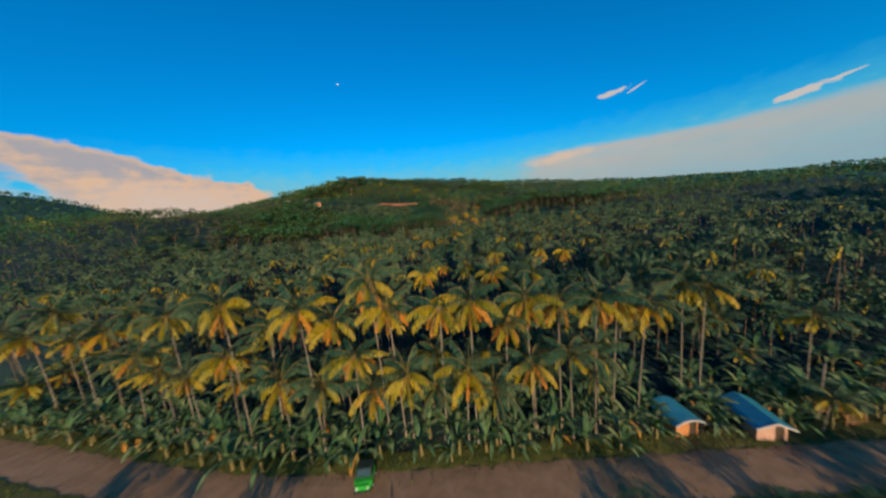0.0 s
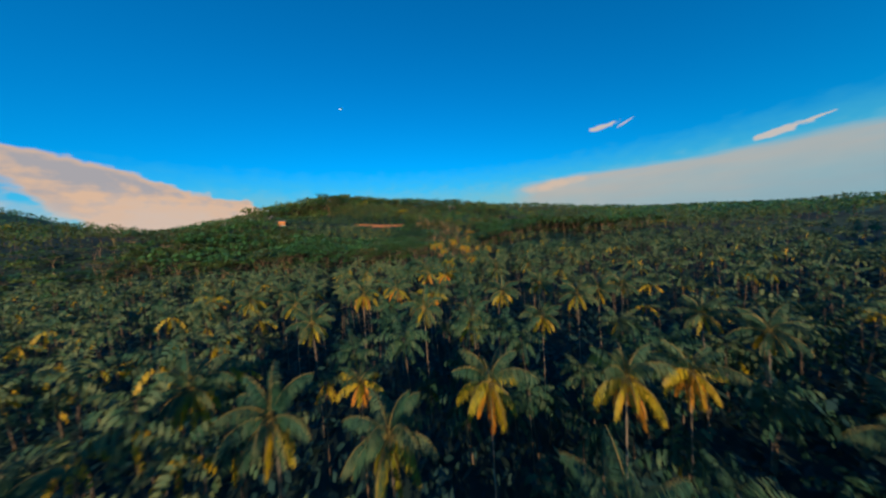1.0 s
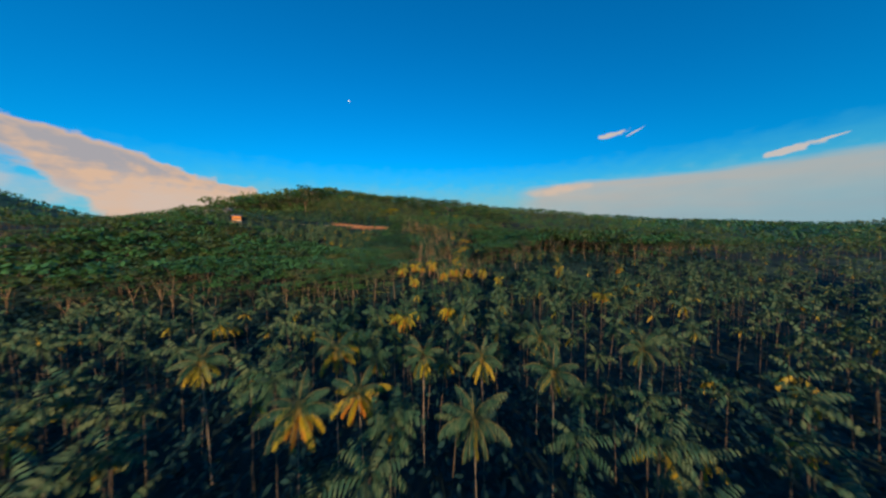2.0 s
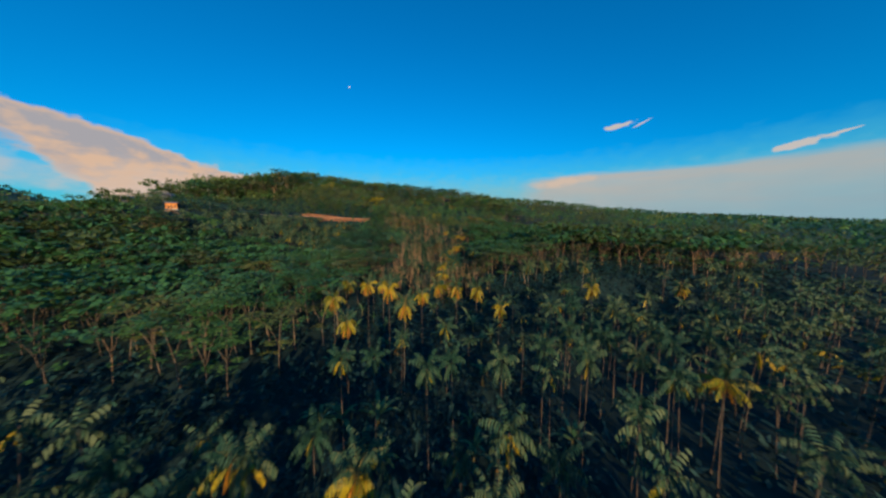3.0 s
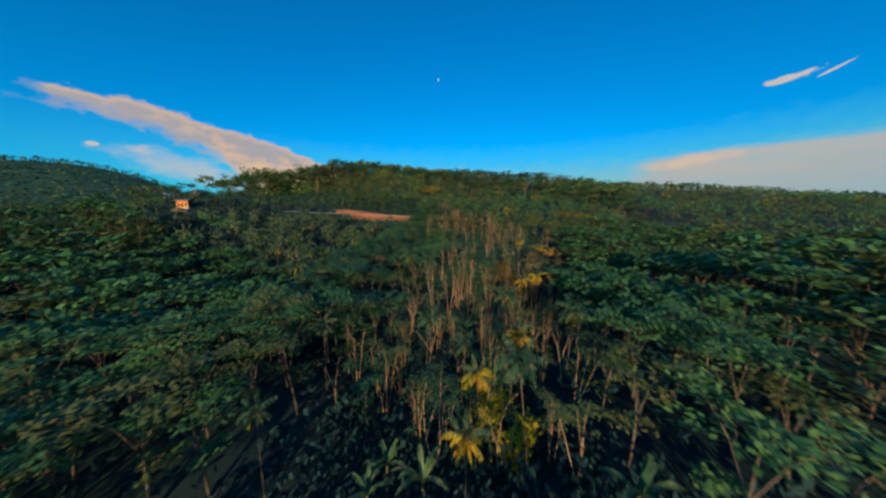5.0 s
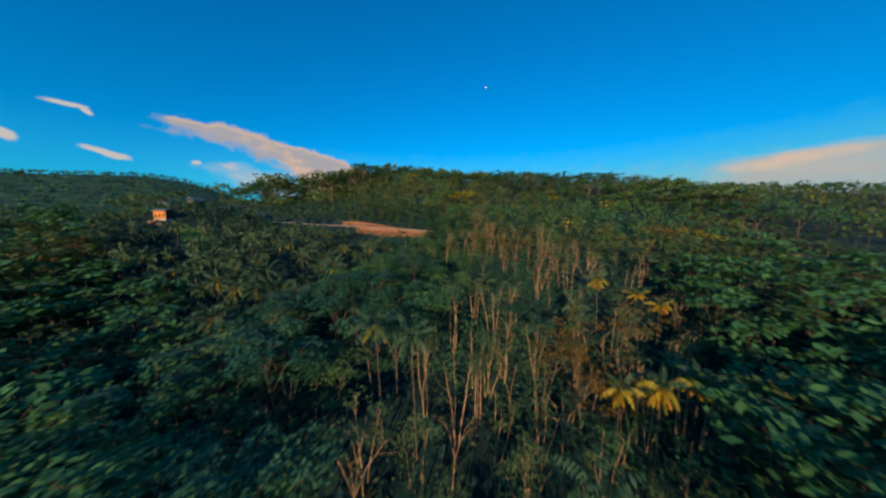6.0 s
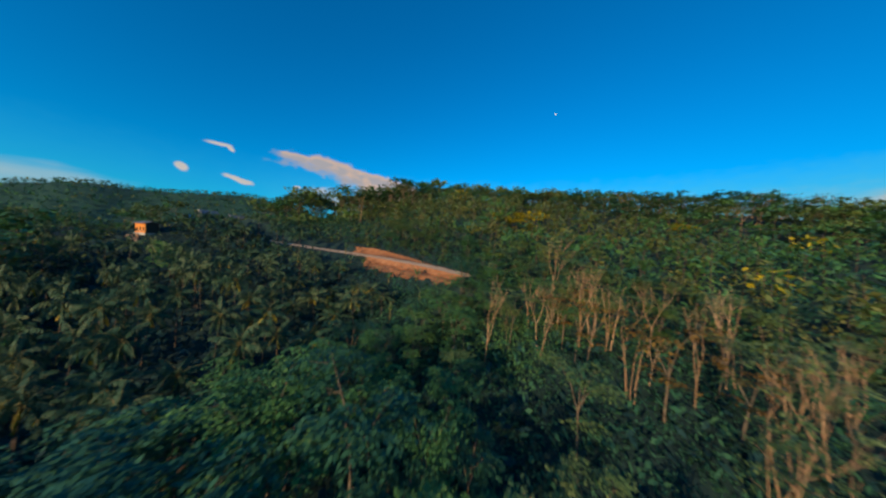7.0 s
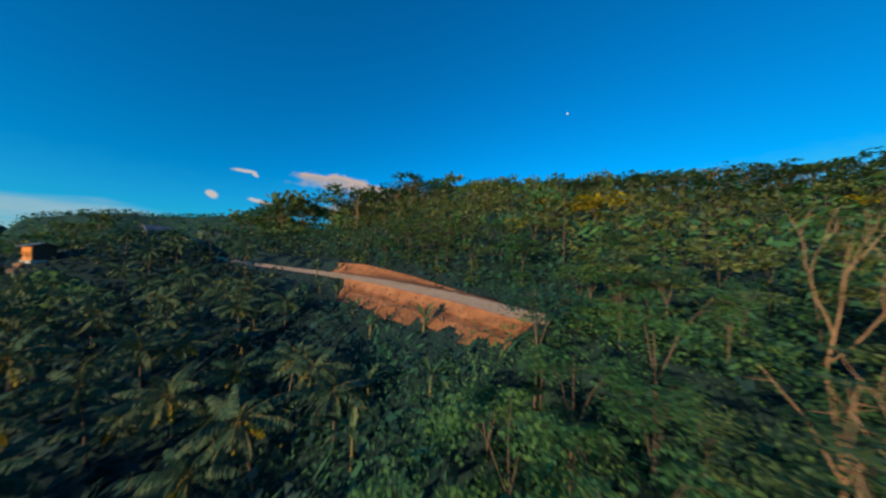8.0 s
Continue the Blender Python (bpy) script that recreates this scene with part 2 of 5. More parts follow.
DIRT = material("packed dirt road", [(0.28, (0.26, 0.14, 0.075)), (0.5, (0.36, 0.20, 0.11)), (0.75, (0.46, 0.27, 0.16))], 0.9, 0.95, bump=0.3)
GRAVEL = material("pale gravel road", [(0.28, (0.48, 0.29, 0.17)), (0.5, (0.62, 0.40, 0.25)), (0.75, (0.72, 0.52, 0.35))], 2.2, 0.95, bump=0.5)
CLAY = material("red clay", [(0.28, (0.15, 0.050, 0.022)), (0.5, (0.29, 0.115, 0.052)), (0.75, (0.43, 0.20, 0.10))], 0.8, 0.95, bump=0.8)


# ---- helpers for building ----
class Soup:
    """Vertices and faces of one mesh in the making."""

    def __init__(self):
        self.v, self.f, self.k = [], [], []

    def add(self, vs, fs, slot=0):
        n = len(self.v)
        self.v += [tuple(p) for p in vs]
        self.f += [tuple(n + i for i in f) for f in fs]
        self.k += [slot] * len(fs)

    def tube(self, pts, radii, sides=6, slot=0, cap=True):
        """A tapered tube along points."""
        pts = [Vector(p) for p in pts]
        rings = []
        for i, p in enumerate(pts):
            d = (pts[min(i + 1, len(pts) - 1)] - pts[max(i - 1, 0)]).normalized()
            a = d.orthogonal().normalized() if abs(d.z) < 0.9 else Vector((1, 0, 0)) - d * d.x
            a.normalize()
            b = d.cross(a)
            rings.append([p + (a * math.cos(2 * math.pi * j / sides) + b * math.sin(2 * math.pi * j / sides)) * radii[i] for j in range(sides)])
        fs = [(i * sides + j, i * sides + (j + 1) % sides, (i + 1) * sides + (j + 1) % sides, (i + 1) * sides + j) for i in range(len(pts) - 1) for j in range(sides)]
        if cap:
            fs.append(tuple((len(pts) - 1) * sides + j for j in range(sides)))
        self.add([p for r in rings for p in r], fs, slot)

    def box(self, x0, y0, z0, x1, y1, z1, slot=0, bevel=0.0):
        """A box, with chamfered vertical edges if bevel is given."""
        c = bevel
        ring = [(x0 + c, y0), (x1 - c, y0), (x1, y0 + c), (x1, y1 - c), (x1 - c, y1), (x0 + c, y1), (x0, y1 - c), (x0, y0 + c)] if c else [(x0, y0), (x1, y0), (x1, y1), (x0, y1)]
        n = len(ring)
        vs = [(x, y, z0) for x, y in ring] + [(x, y, z1) for x, y in ring]
        self.add(vs, [(i, (i + 1) % n, n + (i + 1) % n, n + i) for i in range(n)] + [tuple(range(n - 1, -1, -1)), tuple(range(n, 2 * n))], slot)

    def data(self, name, mats, smooth=False):
        me = bpy.data.meshes.new(name)
        me.from_pydata(self.v, [], self.f)
        for m in mats:
            me.materials.append(m)
        if len(mats) > 1:
            me.polygons.foreach_set("material_index", self.k)
        if smooth:
            me.polygons.foreach_set("use_smooth", [True] * len(self.f))
        me.update()
        return me


def part(name, soup, mats, parent, label="", smooth=False):
    ob = new(name, soup.data(name, mats if isinstance(mats, (list, tuple)) else [mats], smooth))
    ob.parent = parent
    return tagged(ob, label)


def smooth01(a, b, v):
    t = np.clip((v - a) / (b - a), 0, 1)
    return t * t * (3 - 2 * t)


# ---- the lie of the land: broad swells (x, y, spread, height) ----
SWELLS = [(-180, 520, 220, 84.7), (440, 580, 220, 48.6), (-640, 60, 100, 52.0), (-640, 215, 110, 65.0), (-605, 375, 95, 72.0), (0, 120, 75, -6.2), (140, 460, 75, 19.0), (-220, 160, 75, 15.8), (-80, 300, 45, 13.7), (-100, -40, 75, -7.8), (20, 200, 20, -7.3), (300, 240, 130, 10.8), (20, 360, 45, 10.6), (-120, 220, 20, 8.0)]
# the last knoll is an unseen hill, added to shade the valley's right side
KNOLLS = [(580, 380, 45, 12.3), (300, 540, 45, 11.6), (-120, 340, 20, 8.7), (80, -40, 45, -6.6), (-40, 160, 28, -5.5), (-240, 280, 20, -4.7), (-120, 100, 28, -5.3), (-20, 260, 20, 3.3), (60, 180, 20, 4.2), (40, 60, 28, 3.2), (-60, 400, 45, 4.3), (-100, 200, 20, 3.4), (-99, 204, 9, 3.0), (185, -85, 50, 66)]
DIPS = [(56, 151, 14, -2.5), (22, 116, 11, -3), (-31, 226, 8, -3.5)]
HILL_ROAD = [(-15.0, 246.5, 34.5), (-25.0, 243.8, 36.0), (-34.0, 244.0, 36.5), (-46.0, 243.8, 36.9), (-58.0, 242.6, 37.2), (-72.0, 239.5, 37.6), (-92.0, 233.0, 38.6), (-125.0, 226.0, 40.5)]
LOW_ROAD_Z = -3.0


def low_road(x):
    """The middle line of the road through the valley: y at x."""
    return 20.6 + 0.2 * np.log1p(np.exp(np.minimum(-(x + 22.0) / 4.0, 60))) * 4.0


def road_near(x, y):
    """Distance to the hill road, signed (minus: below it), and its height there."""
    best, side, height = np.full(np.shape(x), 1e9), np.zeros(np.shape(x)), np.zeros(np.shape(x))
    for (ax, ay, az), (bx, by, bz) in zip(HILL_ROAD, HILL_ROAD[1:]):
        dx, dy = bx - ax, by - ay
        t = np.clip(((x - ax) * dx + (y - ay) * dy) / (dx * dx + dy * dy), 0, 1)
        ox, oy = x - ax - t * dx, y - ay - t * dy
        d = np.hypot(ox, oy)
        near = d < best
        best, height = np.where(near, d, best), np.where(near, az + t * (bz - az), height)
        side = np.where(near, np.sign(dx * oy - dy * ox), side)
    return best * -side, height


def dip(x, y):
    return sum(h * np.exp(-((x - cx) ** 2 + (y - cy) ** 2) / (2 * r * r)) for cx, cy, r, h in DIPS)


def bench(x, y):
    """The grove's gentle rise, and the higher benches on which the umbrella wood stands."""
    grove_rise = 3.5 * smooth01(38, 60, y) * (1 - smooth01(150, 185, y))
    left = 6.0 * smooth01(113, 127, y) * smooth01(-4, 7, -x) * (1 - 0.7 * smooth01(45, 75, -x)) * (1 - smooth01(165, 190, y))
    knoll = 4.0 * smooth01(176, 192, y) * (1 - smooth01(212, 226, y)) * smooth01(-8, 0, -x) * (1 - smooth01(14, 26, -x))
    right = 5.5 * smooth01(150, 166, y) * smooth01(24, 33, x) * (1 - smooth01(195, 222, y))
    return grove_rise + left + knoll + right


def ground(x, y):
    x, y = np.asarray(x, float), np.asarray(y, float)
    z = np.full(np.broadcast(x, y).shape, -3.0)
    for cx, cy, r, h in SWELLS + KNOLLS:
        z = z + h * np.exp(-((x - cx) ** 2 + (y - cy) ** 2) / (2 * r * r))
    z = z + bench(x, y)
    z = z + 0.5 * np.sin(x * 0.11 + 1.3 * np.sin(y * 0.07)) * np.cos(y * 0.09 + 0.4) * smooth01(35, 80, y)
    z = LOW_ROAD_Z + (z - LOW_ROAD_Z) * smooth01(2.6, 14, np.abs(y - low_road(x)))
    z = z + dip(x, y)
    d, h = road_near(x, y)
    # ground raised at the foot of the bank, to fit the camera's view of its face
    z = np.where((d < 0) & (x < -24.0) & (x > -66.0), np.maximum(z, h - 1.75 + 0.5 * smooth01(-40, -27, x) + 0.35 * np.sin(x * 0.9) * np.sin(x * 0.37 + 1) - 0.62 * np.maximum(0, -d - 3.4)), z)
    # the hill road is cut into the slope above and banked up below
    cut = np.where(d > 0, smooth01(2.0, 4.4, d), np.where((x < -25.4) & (x > -60.0), smooth01(0.5, 1.5, -d), smooth01(2.0, 4.4, -d)))
    return z + (h - z) * (1 - cut)


def height(x, y):
    return float(ground(x, y))


def lines(*runs):
    out = []
    for a, b, n in runs:
        out += list(np.linspace(a, b, n, endpoint=False))
    return np.array(out)


GX = lines((-4200, -700, 14), (-700, -140, 40), (-140, -80, 20), (-80, -12, 76), (-12, 130, 40), (130, 700, 40), (700, 4300, 15))
GY = lines((-3000, -200, 12), (-200, 0, 20), (0, 50, 40), (50, 225, 48), (225, 256, 42), (256, 440, 46), (440, 800, 26), (800, 4300, 15))
gx, gy = np.meshgrid(GX, GY)
gz = ground(gx, gy)
me = bpy.data.meshes.new("ground")
nx, ny = len(GX), len(GY)
quads = [(j * nx + i, j * nx + i + 1, (j + 1) * nx + i + 1, (j + 1) * nx + i) for j in range(ny - 1) for i in range(nx - 1)]
me.from_pydata(np.stack([gx, gy, gz], -1).reshape(-1, 3).tolist(), [], quads)
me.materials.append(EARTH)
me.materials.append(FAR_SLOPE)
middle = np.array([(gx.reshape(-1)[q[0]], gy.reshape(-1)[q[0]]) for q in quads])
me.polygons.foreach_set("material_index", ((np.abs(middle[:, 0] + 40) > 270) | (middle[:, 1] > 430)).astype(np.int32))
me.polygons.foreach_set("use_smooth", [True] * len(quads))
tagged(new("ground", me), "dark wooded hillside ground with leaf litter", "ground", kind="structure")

# the dirt road through the valley
s = Soup()
xs = np.linspace(-160, 160, 161)
half = [-2.5, -1.6, -0.6, 0.5, 1.5, 2.4]
rng = random.Random(3)
for x in xs:
    y = float(low_road(x))
    s.v += [(x, y + w * (1 + 0.10 * math.sin(x * 0.9 + w)), LOW_ROAD_Z + 0.06 - 0.04 * (abs(w) > 2) + rng.uniform(-0.015, 0.015)) for w in half]
s.f = [(i * 6 + j, (i + 1) * 6 + j, (i + 1) * 6 + j + 1, i * 6 + j + 1) for i in range(160) for j in range(5)]
s.k = [0] * len(s.f)
tagged(new("road", s.data("road", [DIRT], True)), "brown packed dirt road through the palm grove", "road", kind="structure")


for name, o0, o1 in (("verge_north", 2.3, 4.6), ("verge_south", -6.0, -2.3)):
    s = Soup()
    xs = np.linspace(-110, 90, 201)
    for x in xs:
        for k in range(6):
            o = o0 + (o1 - o0) * k / 5 + (0.18 * math.sin(x * 1.3) + 0.12 * math.sin(x * 3.1)) * (k in (0, 5))
            y = float(low_road(x)) + o
            s.v.append((x, y, float(ground(x, y)) + 0.05 + 0.05 * (0 < k < 5) + rng.uniform(0, 0.05)))
    s.f = [(i * 6 + j, (i + 1) * 6 + j, (i + 1) * 6 + j + 1, i * 6 + j + 1) for i in range(200) for j in range(5)]
    s.k = [0] * len(s.f)
    tagged(new(name, s.data(name, [TURF], True)), "olive grass verge beside the dirt road", "verge", kind="structure")


def along(px, off):
    """A point of the hill road at x = px, off metres to its downhill side (minus y)."""
    for (ax, ay, az), (bx, by, bz) in zip(HILL_ROAD, HILL_ROAD[1:]):
        if bx <= px <= ax:
            t = (px - ax) / (bx - ax)
            return px, ay + t * (by - ay) - off, az + t * (bz - az)
    return px, HILL_ROAD[-1][1] - off, HILL_ROAD[-1][2]


s = Soup()
xs = np.linspace(-24.0, -122, 144)
for x in xs:
    for w in (-1.1, -0.5, 0.2, 1.0, 1.75):
        p = along(x, w)
        s.v.append((p[0], p[1] + 0.12 * math.sin(x * 1.7 + w), p[2] + 0.14 - 0.09 * w + rng.uniform(-0.03, 0.03)))
s.f = [(i * 5 + j, (i + 1) * 5 + j, (i + 1) * 5 + j + 1, i * 5 + j + 1) for i in range(143) for j in range(4)]
s.k = [0] * len(s.f)
tagged(new("road_hill", s.data("road_hill", [GRAVEL], True)), "pale gravel track cut into the hillside", "road", kind="structure")


def clay_face(name, x0, x1, offs, drop, label):
    """An eroded face of bare clay that follows the ground beside the hill road."""
    s = Soup()
    n, m = int(abs(x1 - x0) / 0.4), len(offs)
    for i in range(n + 1):
        x = x0 + (x1 - x0) * i / n
        fade = min(1.0, i / 18, (n - i) / 22)
        for j, o in enumerate(offs):
            px, py, pz = along(x, o)
            g = height(px, py)
            gully = 0.22 * noise.noise((x * 0.55, o * 0.9, 3.1)) + 0.16 * noise.noise((x * 1.9, o * 0.35, 7.7))
            ledge = 0.12 * math.sin(o * 4.0 + 0.5 * math.sin(x * 0.3))
            s.v.append((px, py - (gully + ledge) * 0.8 * fade, g + 0.22 * fade + drop * gully * fade - 0.12 * (1 - fade)))
    s.f = [(i * m + j, (i + 1) * m + j, (i + 1) * m + j + 1, i * m + j + 1) for i in range(n) for j in range(m - 1)]
    s.k = [0] * len(s.f)
    return tagged(new(name, s.data(name, [CLAY])), label, "embankment", kind="structure")


def clay_wall(x0, x1):
    """The steep clay face that carries the track: a raised lip, gullies, a ledge half way and a rough skirt of fallen clay."""
    s, rows, n = Soup(), 18, 150
    for i in range(n + 1):
        x = x0 + (x1 - x0) * i / n
        ends = min(1.0, i / 5, (n - i) / 12)
        lip = along(x, 1.75)
        foot = along(x, 2.1 + 1.9 * ends)
        low = min(height(foot[0], foot[1]) - 0.35, lip[2] - 0.1)
        for j in range(rows + 1):
            q = j / rows
            px, py, pz = along(x, 1.7 + (2.2 * q ** 1.3) * ends)
            rough = 0.34 * noise.noise((x * 0.8, q * 1.6, 1.3)) + 0.26 * noise.noise((x * 2.7, q * 2.0, 4.2)) + 0.30 * noise.noise((x * 0.35, 0.3, 9.0))
            at = 0.52 + 0.10 * noise.noise((x * 0.25, 2.0, 5.0))
            ledge = 0.5 if q > at else 0.0
            crack = -0.45 if abs(q - at) < 0.05 else 0.0
            top = 0.03 * (q < 0.08) + 0.04 * noise.noise((x * 1.5, 0.0, 8.0)) * (q < 0.12)
            s.v.append((px + 0.1 * noise.noise((x * 2, q * 4, 6.0)), py - (rough + ledge + crack) * (0.15 + q) * ends, pz + 0.06 + top + (low - pz) * q * (0.9 + 0.1 * q)))
    m = rows + 1
    s.f = [(i * m + j, (i + 1) * m + j, (i + 1) * m + j + 1, i * m + j + 1) for i in range(n) for j in range(rows)]
    s.k = [0] * len(s.f)
    return tagged(new("embankment", s.data("embankment", [CLAY])), "steep eroded red clay embankment below the gravel track", "embankment", kind="structure")


clay_wall(-24.6, -54.0)
clay_face("cut_bank", -25, -68, [-1.05, -1.5, -1.9, -2.3, -2.7, -3.1, -3.5, -3.9, -4.3], 0.3, "low red clay cutting above the gravel track")


def bare_patch(name, cx, cy, rx, ry, turn, mat, label, rings=7, sides=26):
    """A patch of ground cover that follows the slope, its outline uneven."""
    s = Soup()
    c, k = math.cos(radians(turn)), math.sin(radians(turn))
    for i in range(rings + 1):
        for j in range(sides):
            a = 2 * math.pi * j / sides
            r = i / rings * (1 + 0.22 * math.sin(3 * a + cx) + 0.12 * math.sin(7 * a + cy))
            u, w = rx * r * math.cos(a), ry * r * math.sin(a)
            x, y = cx + u * c - w * k, cy + u * k + w * c
            s.v.append((x, y, height(x, y) + 0.22 - 0.3 * (i == rings) + 0.05 * noise.noise((x * 0.8, y * 0.8, 2.0))))
    s.f = [(i * sides + j, (i + 1) * sides + j, (i + 1) * sides + (j + 1) % sides, i * sides + (j + 1) % sides) for i in range(rings) for j in range(sides)]
    s.k = [0] * len(s.f)
    tagged(new(name, s.data(name, [mat], True)), label, "ground", kind="structure")


MEADOWS = [(-88.5, 209.5, 6.0, 3.4, 35), (-123, 207, 8.5, 4.5, 20)]


def on_meadow(x, y):
    return any(math.hypot((x - cx) / (rx + 0.5), (y - cy) / (ry + 1.0)) < 1 for cx, cy, rx, ry, turn in MEADOWS)


bare_patch("soil_clearing", -97.9, 203.4, 2.4, 0.9, 20, DIRT, "trodden brown soil in front of the hill house")
for m in MEADOWS:
    bare_patch("meadow", *m, MEADOW, "short bright green grass on the slope beside the house")

# ---- plants ----
def frond(rng, length, rise, droop, hang, leaflets, width, rib=3):
    """One palm frond from the origin along +x: a bent rib with drooping leaflets (slot 0 leaf, slot 1 rib)."""
    s = Soup()
    n = 6
    pts, p = [Vector((0, 0, 0))], Vector((0, 0, 0))
    for i in range(n):
        a = rise - droop * ((i + 0.5) / n) ** 1.2
        p = p + Vector((math.cos(a), 0, math.sin(a))) * (length / n)
        pts.append(p.copy())
    if rib:
        s.tube(pts[:: 1 if rib == 3 else 2], [0.045 * (1 - i / (n + 1)) + 0.01 for i in range(0, n + 1, 1 if rib == 3 else 2)], rib, 1, False)
    for side in (-1, 1):
        for k in range(leaflets):
            t = 0.14 + 0.85 * (k + rng.uniform(-0.2, 0.2)) / leaflets
            i = min(int(t * n), n - 1)
            base = pts[i].lerp(pts[i + 1], t * n - i)
            tan = (pts[i + 1] - pts[i]).normalized()
            up = Vector((-tan.z, 0, tan.x))
            if up.z < 0:
                up = -up
            h = hang + rng.uniform(-0.2, 0.2)
            d = (Vector((0, side, 0)) * math.cos(h) - up * math.sin(h) * 0.8 - Vector((0, 0, 1)) * 0.25 + tan * 0.45).normalized()
            reach = length * 0.28 * math.sin(math.pi * (0.16 + 0.80 * t)) ** 0.7 * rng.uniform(0.85, 1.1)
            mid = base + d * reach * 0.55
            tip = base + (d + Vector((0, 0, -0.35))).normalized() * reach
            w = tan * width * 0.5
            s.add([base - w * 0.7, base + w * 0.7, mid + w, mid - w, tip], [(0, 1, 2, 3), (3, 2, 4)])
    return s


def crown_fronds(rng, count, gold, length, leaflets, width, rib=3):
    """Fronds of a crown: (soup, turn about z, golden or not)."""
    out = []
    for i in range(count):
        age = (i + 0.5) / count
        rise = radians(86 - 138 * age ** 1.05 + rng.uniform(-10, 10))
        f = frond(rng, length * (0.78 + 0.3 * math.sin(math.pi * min(1, age + 0.15))) * rng.uniform(0.9, 1.08), rise, min(radians(66 + 72 * age + rng.uniform(-10, 10)), rise + radians(88)), 0.60 + 0.55 * age, leaflets, width, rib)
        out.append((f, i * 137.5 + rng.uniform(-14, 14), age > 1.02 - 0.82 * gold + rng.uniform(-0.12, 0.12), age > 0.74 + rng.uniform(0, 0.1) and gold > 0.5))
    return out


def palm_trunk(rng, tall, fine=True):
    s = Soup()
    bx, by = rng.uniform(-0.4, 0.4), rng.uniform(-0.4, 0.4)
    pts = [(bx * (i / 9) ** 1.6, by * (i / 9) ** 1.6, tall * i / 9) for i in range(10)]
    if not fine:
        s.tube(pts[::3], [0.12, 0.09, 0.08, 0.07], 4, 0, False)
        return s, Vector(pts[-1])
    s.tube(pts, [0.13, 0.082] + [0.066 - 0.014 * i / 9 + (0.006 if i % 2 else 0) for i in range(2, 10)], 7)
    return s, Vector(pts[-1])


def coconut_mesh():
    s = Soup()
    ring = [(math.cos(q) * 0.13 * w, math.sin(q) * 0.13 * w, zz) for zz, w in ((-0.15, 0.45), (-0.04, 1.0), (0.07, 0.9), (0.15, 0.3)) for q in (0, 1.26, 2.51, 3.77, 5.03)]
    s.add(ring, [(k * 5 + j, k * 5 + (j + 1) % 5, k * 5 + 5 + (j + 1) % 5, k * 5 + 5 + j) for k in range(3) for j in range(5)] + [(4, 3, 2, 1, 0), (15, 16, 17, 18, 19)])
    return s


def make_palm(seed, gold, tall, near, label, fronds=18, leaflets=9, width=0.25):
    """A coconut palm; near ones carry every frond as a part."""
    rng = random.Random(seed)
    root = tagged(new("coconut_palm"), label, "palm tree", "coconut palms of the grove")
    trunk, top = palm_trunk(rng, tall, leaflets > 5)
    # palms deeper in the grove get brown bark in place of shade
    part("trunk", trunk, PALM_BARK if near else DARK_BARK, root, smooth=True)
    if near:
        for f, turn, yellow, old in crown_fronds(rng, 21, gold, 3.2, 20, 0.095):
            ob = part("frond", f, [ORANGE_PALM if old else GOLD_PALM if yellow else GREEN_PALM, RIB], root, "withered orange frond" if old else "yellowing sunlit frond" if yellow else "")
            ob.matrix_basis = Matrix.Translation(top) @ pose(0, 0, 0, 0, 0, turn)
        for i in range(4):
            a = i * 1.57 + rng.uniform(-0.4, 0.4)
            nut = part("coconut", coconut_mesh(), COCONUT, root, smooth=True)
            nut.matrix_basis = Matrix.Translation(top + Vector((math.cos(a) * 0.24, math.sin(a) * 0.24, -0.25 - 0.14 * (i % 2))))
    else:
        s = Soup()
        for f, turn, yellow, old in crown_fronds(rng, fronds, gold, 3.1, leaflets, width, 2 if leaflets > 10 else 0):
            m = Matrix.Translation(top) @ pose(0, 0, 0, 0, 0, turn)
            s.v_off = len(s.v)
            s.add([m @ Vector(v) for v in f.v], f.f)
            s.k[-len(f.f):] = [2 if k else 3 if old else int(yellow) for k in f.k]
        part("crown", s, [GREEN_PALM, GOLD_PALM, RIB, ORANGE_PALM], root)
    return root


def pad(s, rng, c, r, count, size, tilt=0.27, sag=0.16):
    """A flat lobed spray of leaves round c, as umbrella trees carry them."""
    turn, lobes = rng.uniform(0, 6.283), rng.choice((2, 3, 4))
    for _ in range(count):
        a, q = rng.uniform(0, 6.283), math.sqrt(rng.random())
        out = r * q * (1 + 0.28 * math.sin(lobes * a + turn))
        o = Vector((c[0] + math.cos(a) * out, c[1] + math.sin(a) * out, c[2] - sag * q * q * r + rng.uniform(-0.07, 0.07) * r))
        b = rng.uniform(0, 6.283)
        t = Vector((math.cos(b), math.sin(b), rng.uniform(-tilt, tilt))) * size * rng.uniform(0.7, 1.3)
        w = Vector((-math.sin(b), math.cos(b), rng.uniform(-tilt, tilt))) * size * rng.uniform(0.38, 0.72)
        s.add([o - t, o + w, o + t, o - w], [(0, 1, 2, 3)])


